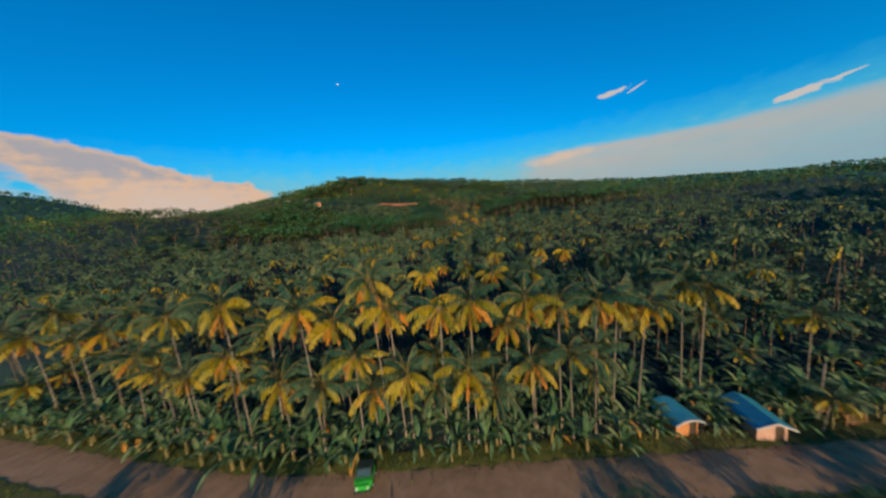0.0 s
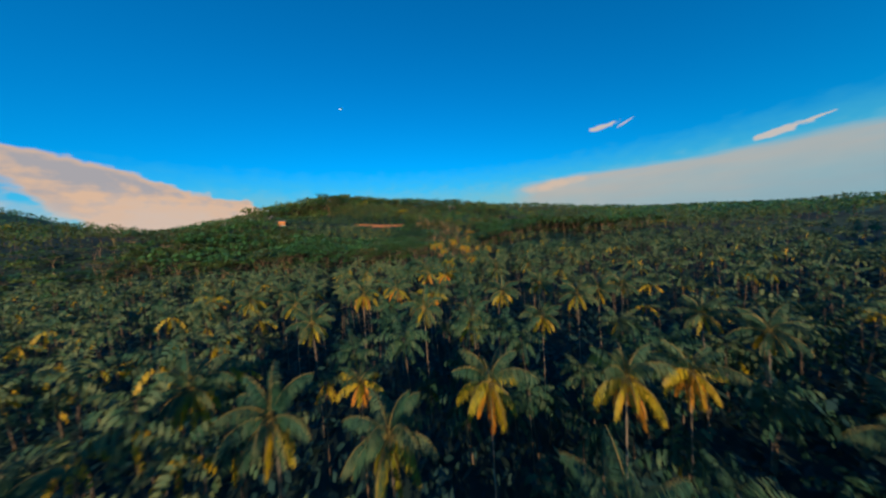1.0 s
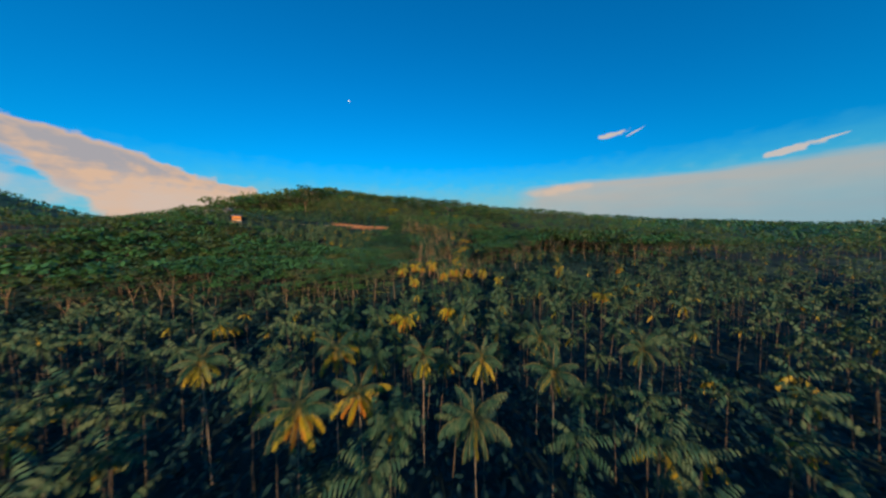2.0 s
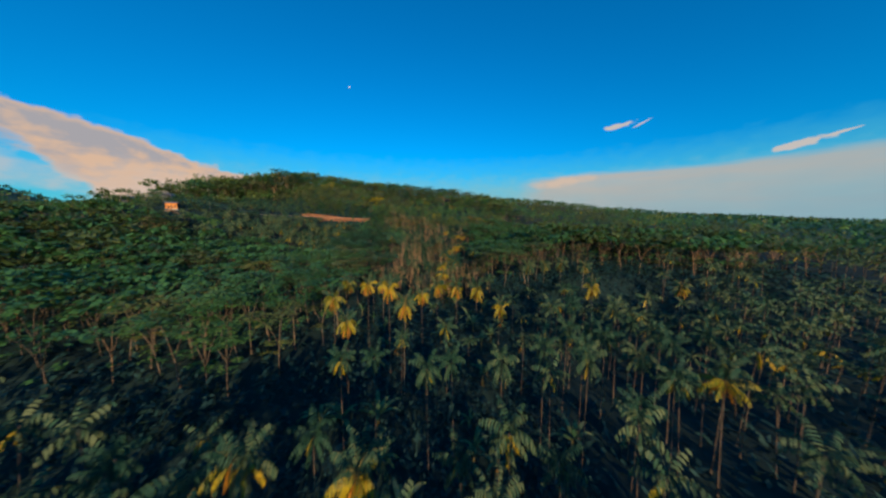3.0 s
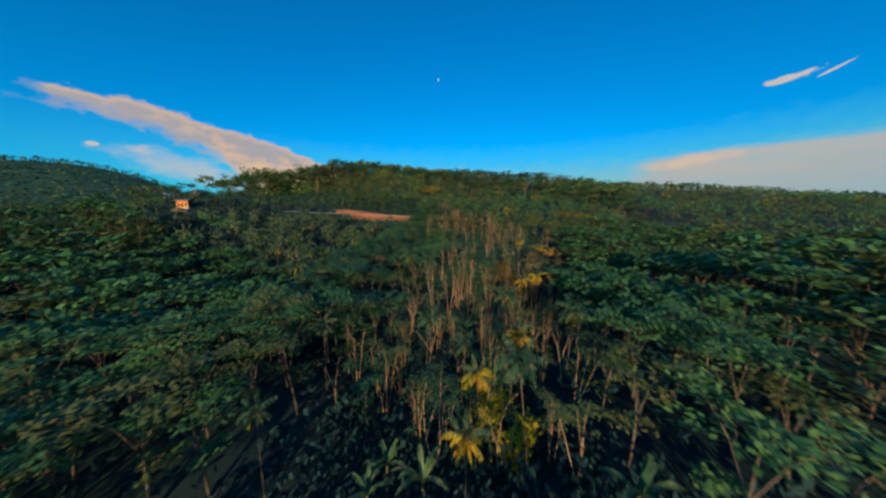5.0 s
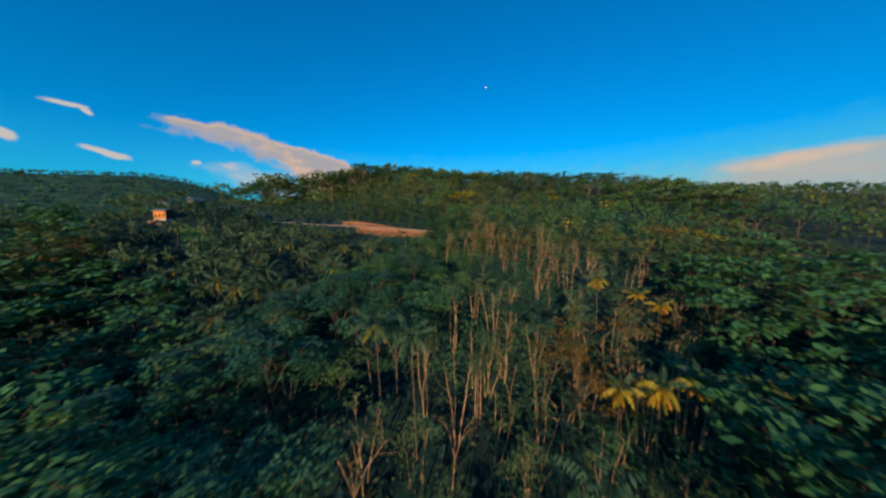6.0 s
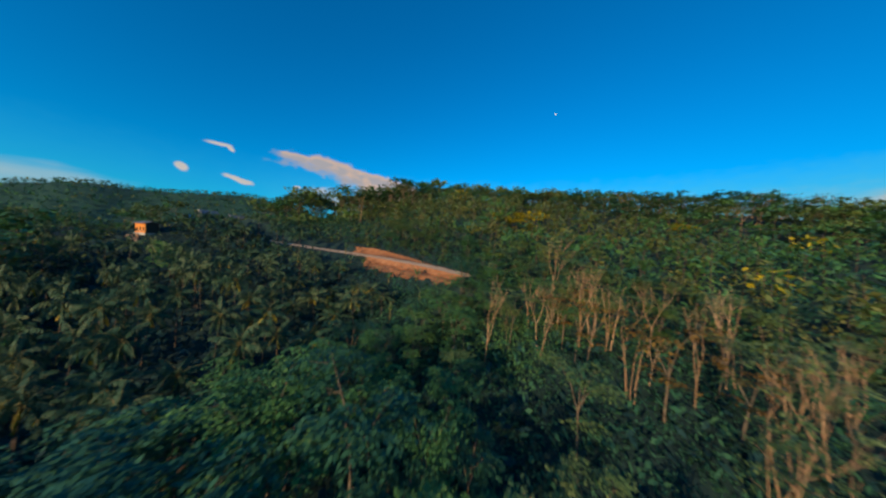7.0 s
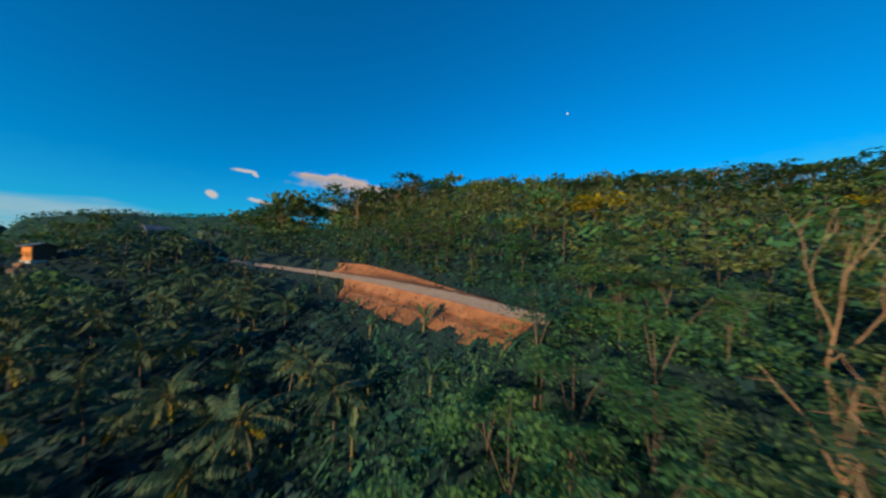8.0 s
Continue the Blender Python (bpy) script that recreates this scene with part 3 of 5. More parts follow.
def make_pad_tree(seed, label, leaf, per, mat, share=1.0, tall=10.0, dome=False, sides=5, skirt=0, tilt=0.3):
    """A tree with a forked pale trunk whose limbs carry flat pads of feathery leaves; dome: rounder and leafier."""
    rng = random.Random(seed)
    root = tagged(new("tree"), label, "tree", "trees of the hillside wood")
    wood, leaves = Soup(), Soup()
    lean = Vector((rng.uniform(-0.5, 0.5), rng.uniform(-0.5, 0.5), tall * rng.uniform(0.34, 0.5)))
    r0 = rng.uniform(0.075, 0.115)
    foot = Vector((0, 0, -0.5))
    wood.tube([foot, foot.lerp(lean, 0.3) + Vector((rng.uniform(-0.12, 0.12), 0.05, 0)), lean], [r0 * 1.4, r0, r0 * 0.85], sides, 0, False)
    forks, start = rng.choice((3, 3, 4)), rng.uniform(0, 6.283)
    for i in range(forks):
        a = start + i * 6.283 / forks + rng.uniform(-0.4, 0.4)
        reach, top = rng.uniform(1.4, 2.9), tall * rng.uniform(0.86, 0.98)
        end = Vector((lean.x + math.cos(a) * reach, lean.y + math.sin(a) * reach, top))
        bow = lean.lerp(end, 0.5) + Vector((-math.cos(a) * 0.25, -math.sin(a) * 0.25, 0.35 + rng.uniform(-0.2, 0.2)))
        wood.tube([lean, bow, end], [r0 * 0.62, r0 * 0.48, r0 * 0.22], max(3, sides - 1), 0, False)
        spots = [end]
        for k in range(5 if dome else 3):
            b = a + rng.uniform(-1.7, 1.7)
            at = bow.lerp(end, rng.uniform(0.0 if dome else 0.25, 0.9))
            tip = at + Vector((math.cos(b) * rng.uniform(0.8, 1.6), math.sin(b) * rng.uniform(0.8, 1.6), rng.uniform(-0.2, 0.8)))
            wood.tube([at, tip], [r0 * 0.26, r0 * 0.12], 3, 0, False)
            spots.append(tip)
        for e in spots:
            if rng.random() > share:
                continue
            if dome:
                pad(leaves, rng, e + Vector((0, 0, 0.15)), rng.uniform(0.9, 1.35), per, leaf, 0.55, 0.55)
            else:
                pad(leaves, rng, e + Vector((0, 0, 0.1)), rng.uniform(1.1, 1.75), per, leaf, tilt, 0.16)
    for k in range(3):
        b, at = rng.uniform(0, 6.283), foot.lerp(lean, rng.uniform(0.65, 1.0))
        tip = at + Vector((math.cos(b) * 1.3, math.sin(b) * 1.3, rng.uniform(0.3, 1.1)))
        wood.tube([at, tip], [r0 * 0.3, r0 * 0.12], 3, 0, False)
        if rng.random() < share:
            pad(leaves, rng, tip, rng.uniform(0.8, 1.3), per, leaf, 0.4, 0.3)
    for k in range(skirt):
        b, q = k * 2.4 + rng.uniform(-0.5, 0.5), rng.uniform(0.12, 0.42)
        pad(leaves, rng, Vector((math.cos(b) * 1.2, math.sin(b) * 1.2, tall * q)), rng.uniform(0.9, 1.4), per, leaf, 0.6, 0.6)
    # rim and bare trees take the bark with sunlight in its colour
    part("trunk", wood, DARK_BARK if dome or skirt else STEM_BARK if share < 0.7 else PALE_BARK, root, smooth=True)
    if leaves.v:
        part("crown", leaves, mat, root)
    return root


def make_stem_tree(seed, label, leaf_size=0.22, share=1.0, first=4, thick=1.0):
    """A clump of slender pale stems from one stool, each with flat layered pads of feathery leaves."""
    rng = random.Random(seed)
    root = tagged(new("tree"), label, "tree", "slender trees of the upper slope")
    leaf = Soup()
    for i in range(rng.choice((2, 3, 3, 4))):
        wood = Soup()
        a = i * 1.9 + rng.uniform(-0.5, 0.5)
        p, d = Vector((math.cos(a) * 0.3, math.sin(a) * 0.3, -0.5)), Vector((math.cos(a) * 0.10, math.sin(a) * 0.10, 1))
        tall, pts = rng.uniform(7.6, 10.4), []
        for k in range(8):
            pts.append(p)
            d = (d + Vector((rng.uniform(-0.10, 0.10), rng.uniform(-0.10, 0.10), 0.05))).normalized()
            p = p + d * tall / 7
        r = rng.uniform(0.045, 0.07) * thick
        wood.tube(pts, [r * (1.15 - 0.75 * k / 7) for k in range(8)], 5, 0, False)
        for k in range(first, 8):
            b = rng.uniform(0, 6.283)
            out = rng.uniform(0.8, 1.6) * (1.15 - 0.06 * k)
            e = pts[k] + Vector((math.cos(b) * out, math.sin(b) * out, 0.45 + 0.25 * out))
            wood.tube([pts[k], pts[k].lerp(e, 0.5) + Vector((0, 0, 0.12)), e], [r * 0.5, r * 0.35, r * 0.18], 3, 0, False)
            if k > first or rng.random() < 0.5:
                pad(leaf, rng, e, rng.uniform(0.8, 1.35), int(60 * share), leaf_size)
        pad(leaf, rng, pts[-1], rng.uniform(0.9, 1.3), int(64 * share), leaf_size)
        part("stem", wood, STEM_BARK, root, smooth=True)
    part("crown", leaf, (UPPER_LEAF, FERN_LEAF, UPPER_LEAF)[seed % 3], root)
    return root


def make_forked_tree(seed, label):
    """A nearly leafless pale tree: crooked limbs that fork upward again and again, a few thin pads at the tips."""
    rng = random.Random(seed)
    root = tagged(new("tree"), label, "tree", "bare forked trees of the upper slope")
    wood, leaf = Soup(), Soup()

    def limb(p, way, length, r, depth):
        pts = [p]
        for _ in range(3):
            way = (way + Vector((rng.uniform(-0.22, 0.22), rng.uniform(-0.22, 0.22), 0.10))).normalized()
            pts.append(pts[-1] + way * length / 3)
        wood.tube(pts, [r, r * 0.88, r * 0.78, r * 0.68], 6 if depth == 3 else 4, 0, False)
        if depth == 0:
            if rng.random() < 0.42:
                pad(leaf, rng, pts[-1], rng.uniform(0.5, 1.0), 26, 0.17, 0.4)
            return
        turn, n = rng.uniform(0, 6.283), rng.choice((2, 2, 3))
        for k in range(n):
            a = turn + k * 6.283 / n + rng.uniform(-0.5, 0.5)
            out = rng.uniform(0.22, 0.60)
            limb(pts[-1 if k < 2 else 2], (way + Vector((math.cos(a) * out, math.sin(a) * out, 0.15))).normalized(), length * rng.uniform(0.58, 0.86), r * 0.62, depth - 1)

    for k in range(rng.choice((1, 1, 2))):
        a = rng.uniform(0, 6.283)
        limb(Vector((0.25 * k, 0.1 * k, -0.4)), Vector((math.cos(a) * 0.12, math.sin(a) * 0.12, 1)), rng.uniform(3.4, 4.6), rng.uniform(0.062, 0.088), 3)
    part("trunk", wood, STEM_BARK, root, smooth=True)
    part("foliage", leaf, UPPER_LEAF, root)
    return root


def banana_leaf(rng, length, rise, width):
    s = Soup()
    n, pts, p = 6, [Vector((0, 0, 0))], Vector((0, 0, 0))
    for i in range(n):
        a = rise - radians(85) * ((i + 0.5) / n) ** 1.6
        p = p + Vector((math.cos(a), 0, math.sin(a))) * (length / n)
        pts.append(p.copy())
    for side in (-1, 1):
        prev = None
        for i, q in enumerate(pts):
            w = width * math.sin(math.pi * min(1, (0.06 + 0.92 * i / n))) ** 0.6 if i < n else 0.03
            e = q + Vector((0, side * w, w * 0.25 + (rng.uniform(-0.06, 0.03)) ))
            if prev:
                s.add([prev[0], q, e, prev[1]], [(0, 1, 2, 3)])
            prev = (q, e)
    return s


def make_banana(seed, label):
    rng = random.Random(seed)
    root = tagged(new("banana_plant"), label, "banana plant", "banana plants along the road")
    tall = rng.uniform(1.1, 1.9)
    s = Soup()
    s.tube([(0, 0, -0.1), (0.03, 0, tall * 0.5), (0.05, 0.02, tall)], [0.16, 0.12, 0.08], 7)
    part("stem", s, BANANA_STEM, root, smooth=True)
    for i in range(7):
        dry = i >= 6 and seed % 3 == 0
        f = banana_leaf(rng, rng.uniform(1.9, 2.8) * (0.6 if dry else 1), radians(-25 if dry else rng.uniform(48, 88) - i * 4), 0.19)
        ob = part("leaf", f, BANANA_DRY if dry else BANANA_LEAF, root, "dry brown leaf" if dry else "")
        ob.matrix_basis = Matrix.Translation((0.05, 0.02, tall - 0.05)) @ pose(0, 0, 0, 0, 0, i * 137.5 + rng.uniform(-20, 20))
    return root


PLACED = {}


def spot(rng, x, y, size, tall=None, sink=0.05, lean=4.0):
    """A place on the ground with its own turn, lean and size."""
    return Matrix.Translation((x, y, height(x, y) - sink)) @ pose(0, 0, 0, rng.uniform(-lean, lean), rng.uniform(-lean, lean), rng.uniform(0, 360)) @ Matrix.Diagonal((size, size, tall or size, 1))


def put(templates, rng, x, y, size, tall=None, lean=4.0):
    """Stands a thing, or a copy of it, on the ground."""
    ob = rng.choice(templates)
    m = spot(rng, x, y, size, tall, lean=lean)
    if ob.name not in PLACED:
        PLACED[ob.name] = True
        ob.matrix_basis = m
        return ob
    return copy_thing(ob, m @ Matrix.Diagonal((*(1 / v for v in ob.scale), 1)))


def mass(name, items, label, category):
    """Joins many plants into one mesh. items: (template, matrix). The templates themselves are taken away."""
    mats, co, loops, sizes, slots, base = [], [], [], [], [], 0
    cache = {}
    for ob, m in items:
        if ob not in cache:
            got = []
            for c in ob.children_recursive:
                d = c.data
                v = np.empty(len(d.vertices) * 3, np.float32)
                d.vertices.foreach_get("co", v)
                v = v.reshape(-1, 3) @ np.array(c.matrix_basis.to_3x3()).T + np.array(c.matrix_basis.translation)
                l, n, k = np.empty(len(d.loops), np.int32), np.empty(len(d.polygons), np.int32), np.empty(len(d.polygons), np.int32)
                d.loops.foreach_get("vertex_index", l)
                d.polygons.foreach_get("loop_total", n)
                d.polygons.foreach_get("material_index", k)
                for mt in d.materials:
                    if mt not in mats:
                        mats.append(mt)
                got.append((v, l, n, np.array([mats.index(mt) for mt in d.materials])[k]))
            cache[ob] = got
        r, t = np.array(m.to_3x3()).T, np.array(m.translation)
        for v, l, n, k in cache[ob]:
            co.append(v @ r + t)
            loops.append(l + base)
            sizes.append(n)
            slots.append(k)
            base += len(v)
    for ob in cache:
        for c in (*ob.children_recursive, ob):
            bpy.data.objects.remove(c)
    v, l, n, k = np.concatenate(co).astype(np.float32), np.concatenate(loops), np.concatenate(sizes), np.concatenate(slots)
    me = bpy.data.meshes.new(name)
    me.vertices.add(len(v))
    me.vertices.foreach_set("co", v.ravel())
    me.loops.add(len(l))
    me.loops.foreach_set("vertex_index", l.astype(np.int32))
    me.polygons.add(len(n))
    me.polygons.foreach_set("loop_start", np.concatenate([[0], np.cumsum(n)[:-1]]).astype(np.int32))
    for mt in mats:
        me.materials.append(mt)
    me.polygons.foreach_set("material_index", k.astype(np.int32))
    me.update(calc_edges=True)
    return tagged(new(name, me), label, category, kind="stuff")


def scatter(rng, x0, x1, y0, y1, step, jitter=0.42):
    y, odd = y0, 0
    while y < y1:
        x = x0 + (step / 2 if odd else 0)
        while x < x1:
            yield x + rng.uniform(-jitter, jitter) * step, y + rng.uniform(-jitter, jitter) * step
            x += step
        y, odd = y + step * 0.87, 1 - odd


def clear_of_roads(x, y, margin=3.4):
    if ((x - 196) / 36) ** 2 + ((y - 140) / 17) ** 2 < 1:
        return False
    d = float(road_near(x, y)[0])
    if -125 < x < -24.5 and (-6.5 if x > -66 else -3.5) < d < 4.6:
        return False
    return abs(y - float(low_road(x))) > margin


HOUSES = [(25.6, 26.0, 3.0), (33.4, 25.0, 3.2), (43.8, 24.8, 2.4)]
HUT = (-99.5, 204.5)


def wood_edge(x):
    """Where the palms of the valley end and the wood of the slope begins: y at x."""
    if x > 30:
        return 166 + 3 * math.sin(x * 0.12)
    if x > -1:
        return 168
    return float(np.interp(x, (-90, -62, -45, -18, -5, -1), (117, 118.5, 119, 121, 122.5, 128))) + 1.5 * math.sin(x * 0.21)


def wood_kind(x, y):
    """What grows at a place: palm, gully, mixed, umbrella, round, slender or nothing."""
    if any(math.hypot(x - hx, y - hy) < r for hx, hy, r in HOUSES) or math.hypot(x - HUT[0], y - HUT[1]) < 8 or on_meadow(x, y):
        return ""
    if -62 < x < -24 and 233 < y < 243 or -30 < x < -24 and y > 226:
        return ""
    if -96 < x < -27 and 186 < y < 238 and y > 190 + 0.30 * (-38 - x) * (x > -60):
        return "palm"
    if y < wood_edge(x):
        return "gully" if -1 < x < 36 and y > 114 or 36 <= x < 72 and y > 141 else "palm"
    if y > 252 or y > 244 and x < 4:
        return "hill"
    if x > 30:
        return "umbrella" if y < 230 or x > 60 else "slender"
    if x > -1:
        return "mixed" if y < 222 else "slender"
    if x > -16 and y > 225:
        return "slender"
    if x > -30 and y > 182:
        return "round"
    return "umbrella"


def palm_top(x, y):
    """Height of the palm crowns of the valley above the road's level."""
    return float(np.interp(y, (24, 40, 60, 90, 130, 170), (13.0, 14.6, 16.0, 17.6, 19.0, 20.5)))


# capped so that the camera sees the track over the crowns
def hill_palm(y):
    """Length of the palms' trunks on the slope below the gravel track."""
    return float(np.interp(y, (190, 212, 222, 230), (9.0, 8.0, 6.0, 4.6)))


rng = random.Random(11)
short_palms = [make_palm(30 + i, g, 6.6, True, l) for i, (g, l) in enumerate((
    (0.75, "short coconut palm with sunlit golden hanging fronds"), (0.95, "short coconut palm with yellow-orange fronds"), (0.15, "short coconut palm with green fronds")))]
near_palms = [make_palm(20 + i, g, h, True, l) for i, (g, h, l) in enumerate((
    (0.16, 13.3, "tall coconut palm with arching green fronds"), (0.40, 13.3, "coconut palm with green and yellowing fronds"),
    (0.66, 13.3, "coconut palm with sunlit golden hanging fronds"), (0.24, 13.3, "slim coconut palm with drooping olive fronds"),
    (0.90, 13.3, "coconut palm with mostly yellow-orange fronds")))]
far_palms = [make_palm(40 + i, g, 13.3, False, l, 18, 9, 0.17) for i, (g, l) in enumerate((
    (0.03, "coconut palm with green fronds in the grove"), (0.06, "tall coconut palm with olive-green fronds"),
    (0.25, "coconut palm with some yellow fronds"), (0.03, "shorter coconut palm with dense green crown")))]
mid_palms = [make_palm(50 + i, g, 13.3, False, l, 12, 6, 0.26) for i, (g, l) in enumerate(((0.06, ""), (0.12, ""), (0.20, ""), (0.40, "")))]
gold_palms = [make_palm(60 + i, 0.9, 13.3, False, "coconut palm with bright yellow fronds", 18, 12, 0.15) for i in range(2)]
low_palms = [make_palm(80 + i, 0.05, h, False, "low coconut palm with wide drooping dark green fronds", 16, 8, 0.22) for i, h in enumerate((7.2, 8.0, 8.8))]
low_near = [make_palm(86 + i, 0.12, h, False, "low coconut palm with wide arching green fronds", 19, 15, 0.12) for i, h in enumerate((7.4, 8.4))]
mass_low = [make_palm(90 + i, 0.10, 8.0, False, "", 14, 7, 0.22) for i in range(3)]
mass_short = [make_palm(76 + i, 0.05, 4.0, False, "", 13, 5, 0.34) for i in range(2)]
mass_under = [make_palm(78 + i, 0.05, 4.0, False, "", 13, 5, 0.34) for i in range(2)]
mass_palms = [make_palm(70 + i, g, 13.3, False, "", 11, 4, 0.42) for i, g in enumerate((0.02, 0.06, 0.04, 0.16))]
UMBRELLA = "umbrella-crowned tree with flat feathery green pads and pale trunk"
ROUND, BARE = "dense round-crowned dark green tree", "nearly leafless tree with pale forked branches"
umbrella = [make_pad_tree(100 + i, UMBRELLA, 0.23, 48, FERN_LEAF if i % 3 else OLIVE_LEAF, tilt=0.45) for i in range(6)]
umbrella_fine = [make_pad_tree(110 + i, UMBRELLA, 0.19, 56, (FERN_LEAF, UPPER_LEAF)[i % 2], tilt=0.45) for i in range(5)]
stems = [make_stem_tree(500 + i, "clump of slender pale sunlit stems with flat olive leaf pads", 0.17, 0.42, 4, 1.45) for i in range(5)]
rounded_fine = [make_pad_tree(150 + i, ROUND, 0.21, 52, DARK_LEAF, dome=True) for i in range(3)]
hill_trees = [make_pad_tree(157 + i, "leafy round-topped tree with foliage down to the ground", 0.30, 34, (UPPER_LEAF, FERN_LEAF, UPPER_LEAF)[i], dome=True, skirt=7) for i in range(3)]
rounded_near = [make_pad_tree(155 + i, ROUND, 0.145, 96, FERN_LEAF if i else DARK_LEAF, dome=True) for i in range(3)]
forked = [make_forked_tree(420 + i, "nearly leafless pale tree with crooked upright forks") for i in range(5)]
bare = [make_pad_tree(160 + i, BARE, 0.24, 14, OLIVE_LEAF, 0.35, 9.0) for i in range(4)]
yellow = [make_pad_tree(180 + i, "small tree covered in bright yellow foliage", 0.30, 26, YELLOW_LEAF, 1.0, 5.5, True, skirt=4) for i in range(2)]
dry_trees = [make_pad_tree(190 + i, "tree with dry russet foliage and twiggy crown", 0.24, 26, DRY_LEAF, 0.8, 8.0, tilt=0.5) for i in range(2)]
mass_trees = [make_pad_tree(301 + i, "", 0.74, 5, FERN_LEAF if i % 4 else OLIVE_LEAF, sides=3, tilt=0.75) for i in range(5)]
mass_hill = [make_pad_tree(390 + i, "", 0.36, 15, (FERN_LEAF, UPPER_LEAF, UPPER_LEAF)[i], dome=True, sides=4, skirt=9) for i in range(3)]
mid_trees = [make_pad_tree(340 + i, "", 0.48, 10, FERN_LEAF if i % 4 else OLIVE_LEAF, sides=3, tilt=0.65) for i in range(4)]
rim_trees = [make_pad_tree(320 + i, "", 0.40, 12, OLIVE_LEAF if i % 2 else FERN_LEAF, 0.6, 9.5, sides=4) for i in range(4)]
bushes = [make_pad_tree(440 + i, "rounded dark green roadside bush", 0.12, 60, DARK_LEAF, 1.0, 2.6, True, skirt=5) for i in range(2)]
bananas = [make_banana(200 + i, "banana plant with broad green leaves beside the road") for i in range(4)]

# the grove and the wood: single things where the camera comes near, one mass further off
grove, wood, understory = [], [], []
# front-row places fitted to the camera's view at assumed distances
GOLDEN_FRONT = [(-15.6, 25.8, 14.7), (-12.3, 27.3, 12.8), (-5.9, 26.7, 13.8), (-0.8, 26.2, 13.2), (2.8, 25.7, 14.1), (6.9, 27.2, 10.8), (9.8, 26.7, 13.4), (12.8, 26.2, 13.0), (16.5, 25.7, 12.8), (19.5, 27.2, 12.4), (22.0, 26.7, 12.0), (-7.6, 26.2, 17.1), (-24.9, 26.6, 15.6), (-48.9, 32.4, 12.1), (-53.0, 32.7, 11.1), (-60.9, 33.6, 11.7), (-10.5, 25.3, 8.8), (-5.0, 26.8, 5.6), (-9.1, 26.3, 4.4), (-26.5, 26.9, 9.2), (-31.6, 27.2, 7.2), (-38.4, 30.0, 6.7), (-43.2, 30.4, 8.5), (-19.7, 26.2, 5.8), (1.7, 25.3, 6.0), (10.1, 26.8, 5.4)]
GREEN_FRONT = [(-36.1, 30.3, 14.0), (-43.5, 33.2, 13.9), (-22.7, 29.1, 11.8), (-71.6, 37.5, 11.7), (-57.5, 34.3, 14.7), (29.0, 29.0, 13.0), (30.8, 28.5, 12.5), (43.0, 28.0, 7.9), (13.8, 25.4, 7.0), (17.7, 26.9, 5.8), (-1.1, 26.4, 3.7), (-15.6, 26.0, 5.2), (5.4, 25.4, 3.9)]
GROVE = [(-13.0, 34.0), (-12.0, 41.5), (4.2, 44.2), (-2.0, 45.5), (-10.6, 49.5), (31.1, 55.4), (17.3, 58.9), (-14.8, 68.6), (22.9, 62.3), (33.0, 52.1), (27.5, 42.0), (13.0, 40.0),
         (10.4, 61.5), (-20.8, 75.7), (-7.9, 60.8), (4.7, 61.1), (27.0, 65.0), (15.0, 66.8), (20.8, 70.6), (31.0, 67.0), (-21.9, 70.8), (12.3, 90.6), (17.0, 80.7), (24.9, 87.0), (18.7, 89.3), (25.8, 94.3), (-10.0, 89.0), (35.7, 91.2)]
GROVE_GOLD = [(7.8, 37.0), (-3.0, 37.5), (12.8, 33.6), (-8.0, 31.6), (9.8, 47.6), (17.9, 47.2), (23.4, 48.6), (-5.3, 69.6), (-0.3, 71.8), (3.9, 81.0), (-32.3, 75.3), (2.5, 91.2), (7.7, 84.8)]
GULLY_GREEN = [(8.3, 121.2, 17.1), (11.9, 121.8, 17.0), (18.4, 119.6, 17.0), (21.2, 120.2, 17.6), (26.1, 119.5, 18.2), (31.7, 122.6, 18.0), (13.6, 129.9, 16.0), (20.3, 131.2, 17.1), (43.3, 140.5, 18.5), (47.1, 134.8, 19.2), (48.0, 131.6, 18.0), (41.9, 138.2, 18.6), (36.6, 128.0, 18.5), (40.1, 128.3, 18.3),
               (40.3, 125.2, 18.5), (36.3, 122.7, 18.4), (35.1, 119.4, 18.5), (40.8, 120.6, 18.5), (47.6, 125.8, 18.6), (53.3, 126.2, 18.5), (63.4, 135.0, 18.5), (46.2, 150.5, 18.7), (48.5, 152.5, 18.0), (-2.3, 170.1, 22.3), (1.3, 158.5, 19.5),
               (26.7, 160.7, 17.4), (31.1, 159.5, 18.5), (34.1, 147.0, 17.0), (24.0, 136.5, 12.5), (17.5, 127.0, 11.5)]
GULLY_GOLD = [(3.3, 131.0, 21.4), (7.0, 126.2, 19.5), (13.9, 130.5, 20.7), (11.0, 134.2, 22.2), (15.8, 138.8, 20.0), (5.5, 140.5, 21.3), (1.8, 140.0, 21.6), (7.2, 145.0, 20.4), (22.3, 149.3, 18.9), (26.7, 149.6, 18.2), (30.4, 143.0, 16.4), (17.9, 152.6, 18.4), (52.6, 150.6, 18.5), (72.4, 151.5, 18.5)]
GULLY_BRIGHT = [(18.5, 169.2, 20.2), (22.2, 178.2, 21.0), (19.1, 162.3, 19.2), (24.2, 206.5, 22.9), (27.6, 209.5, 23.1), (21.0, 207.0, 21.4)]
taken = []


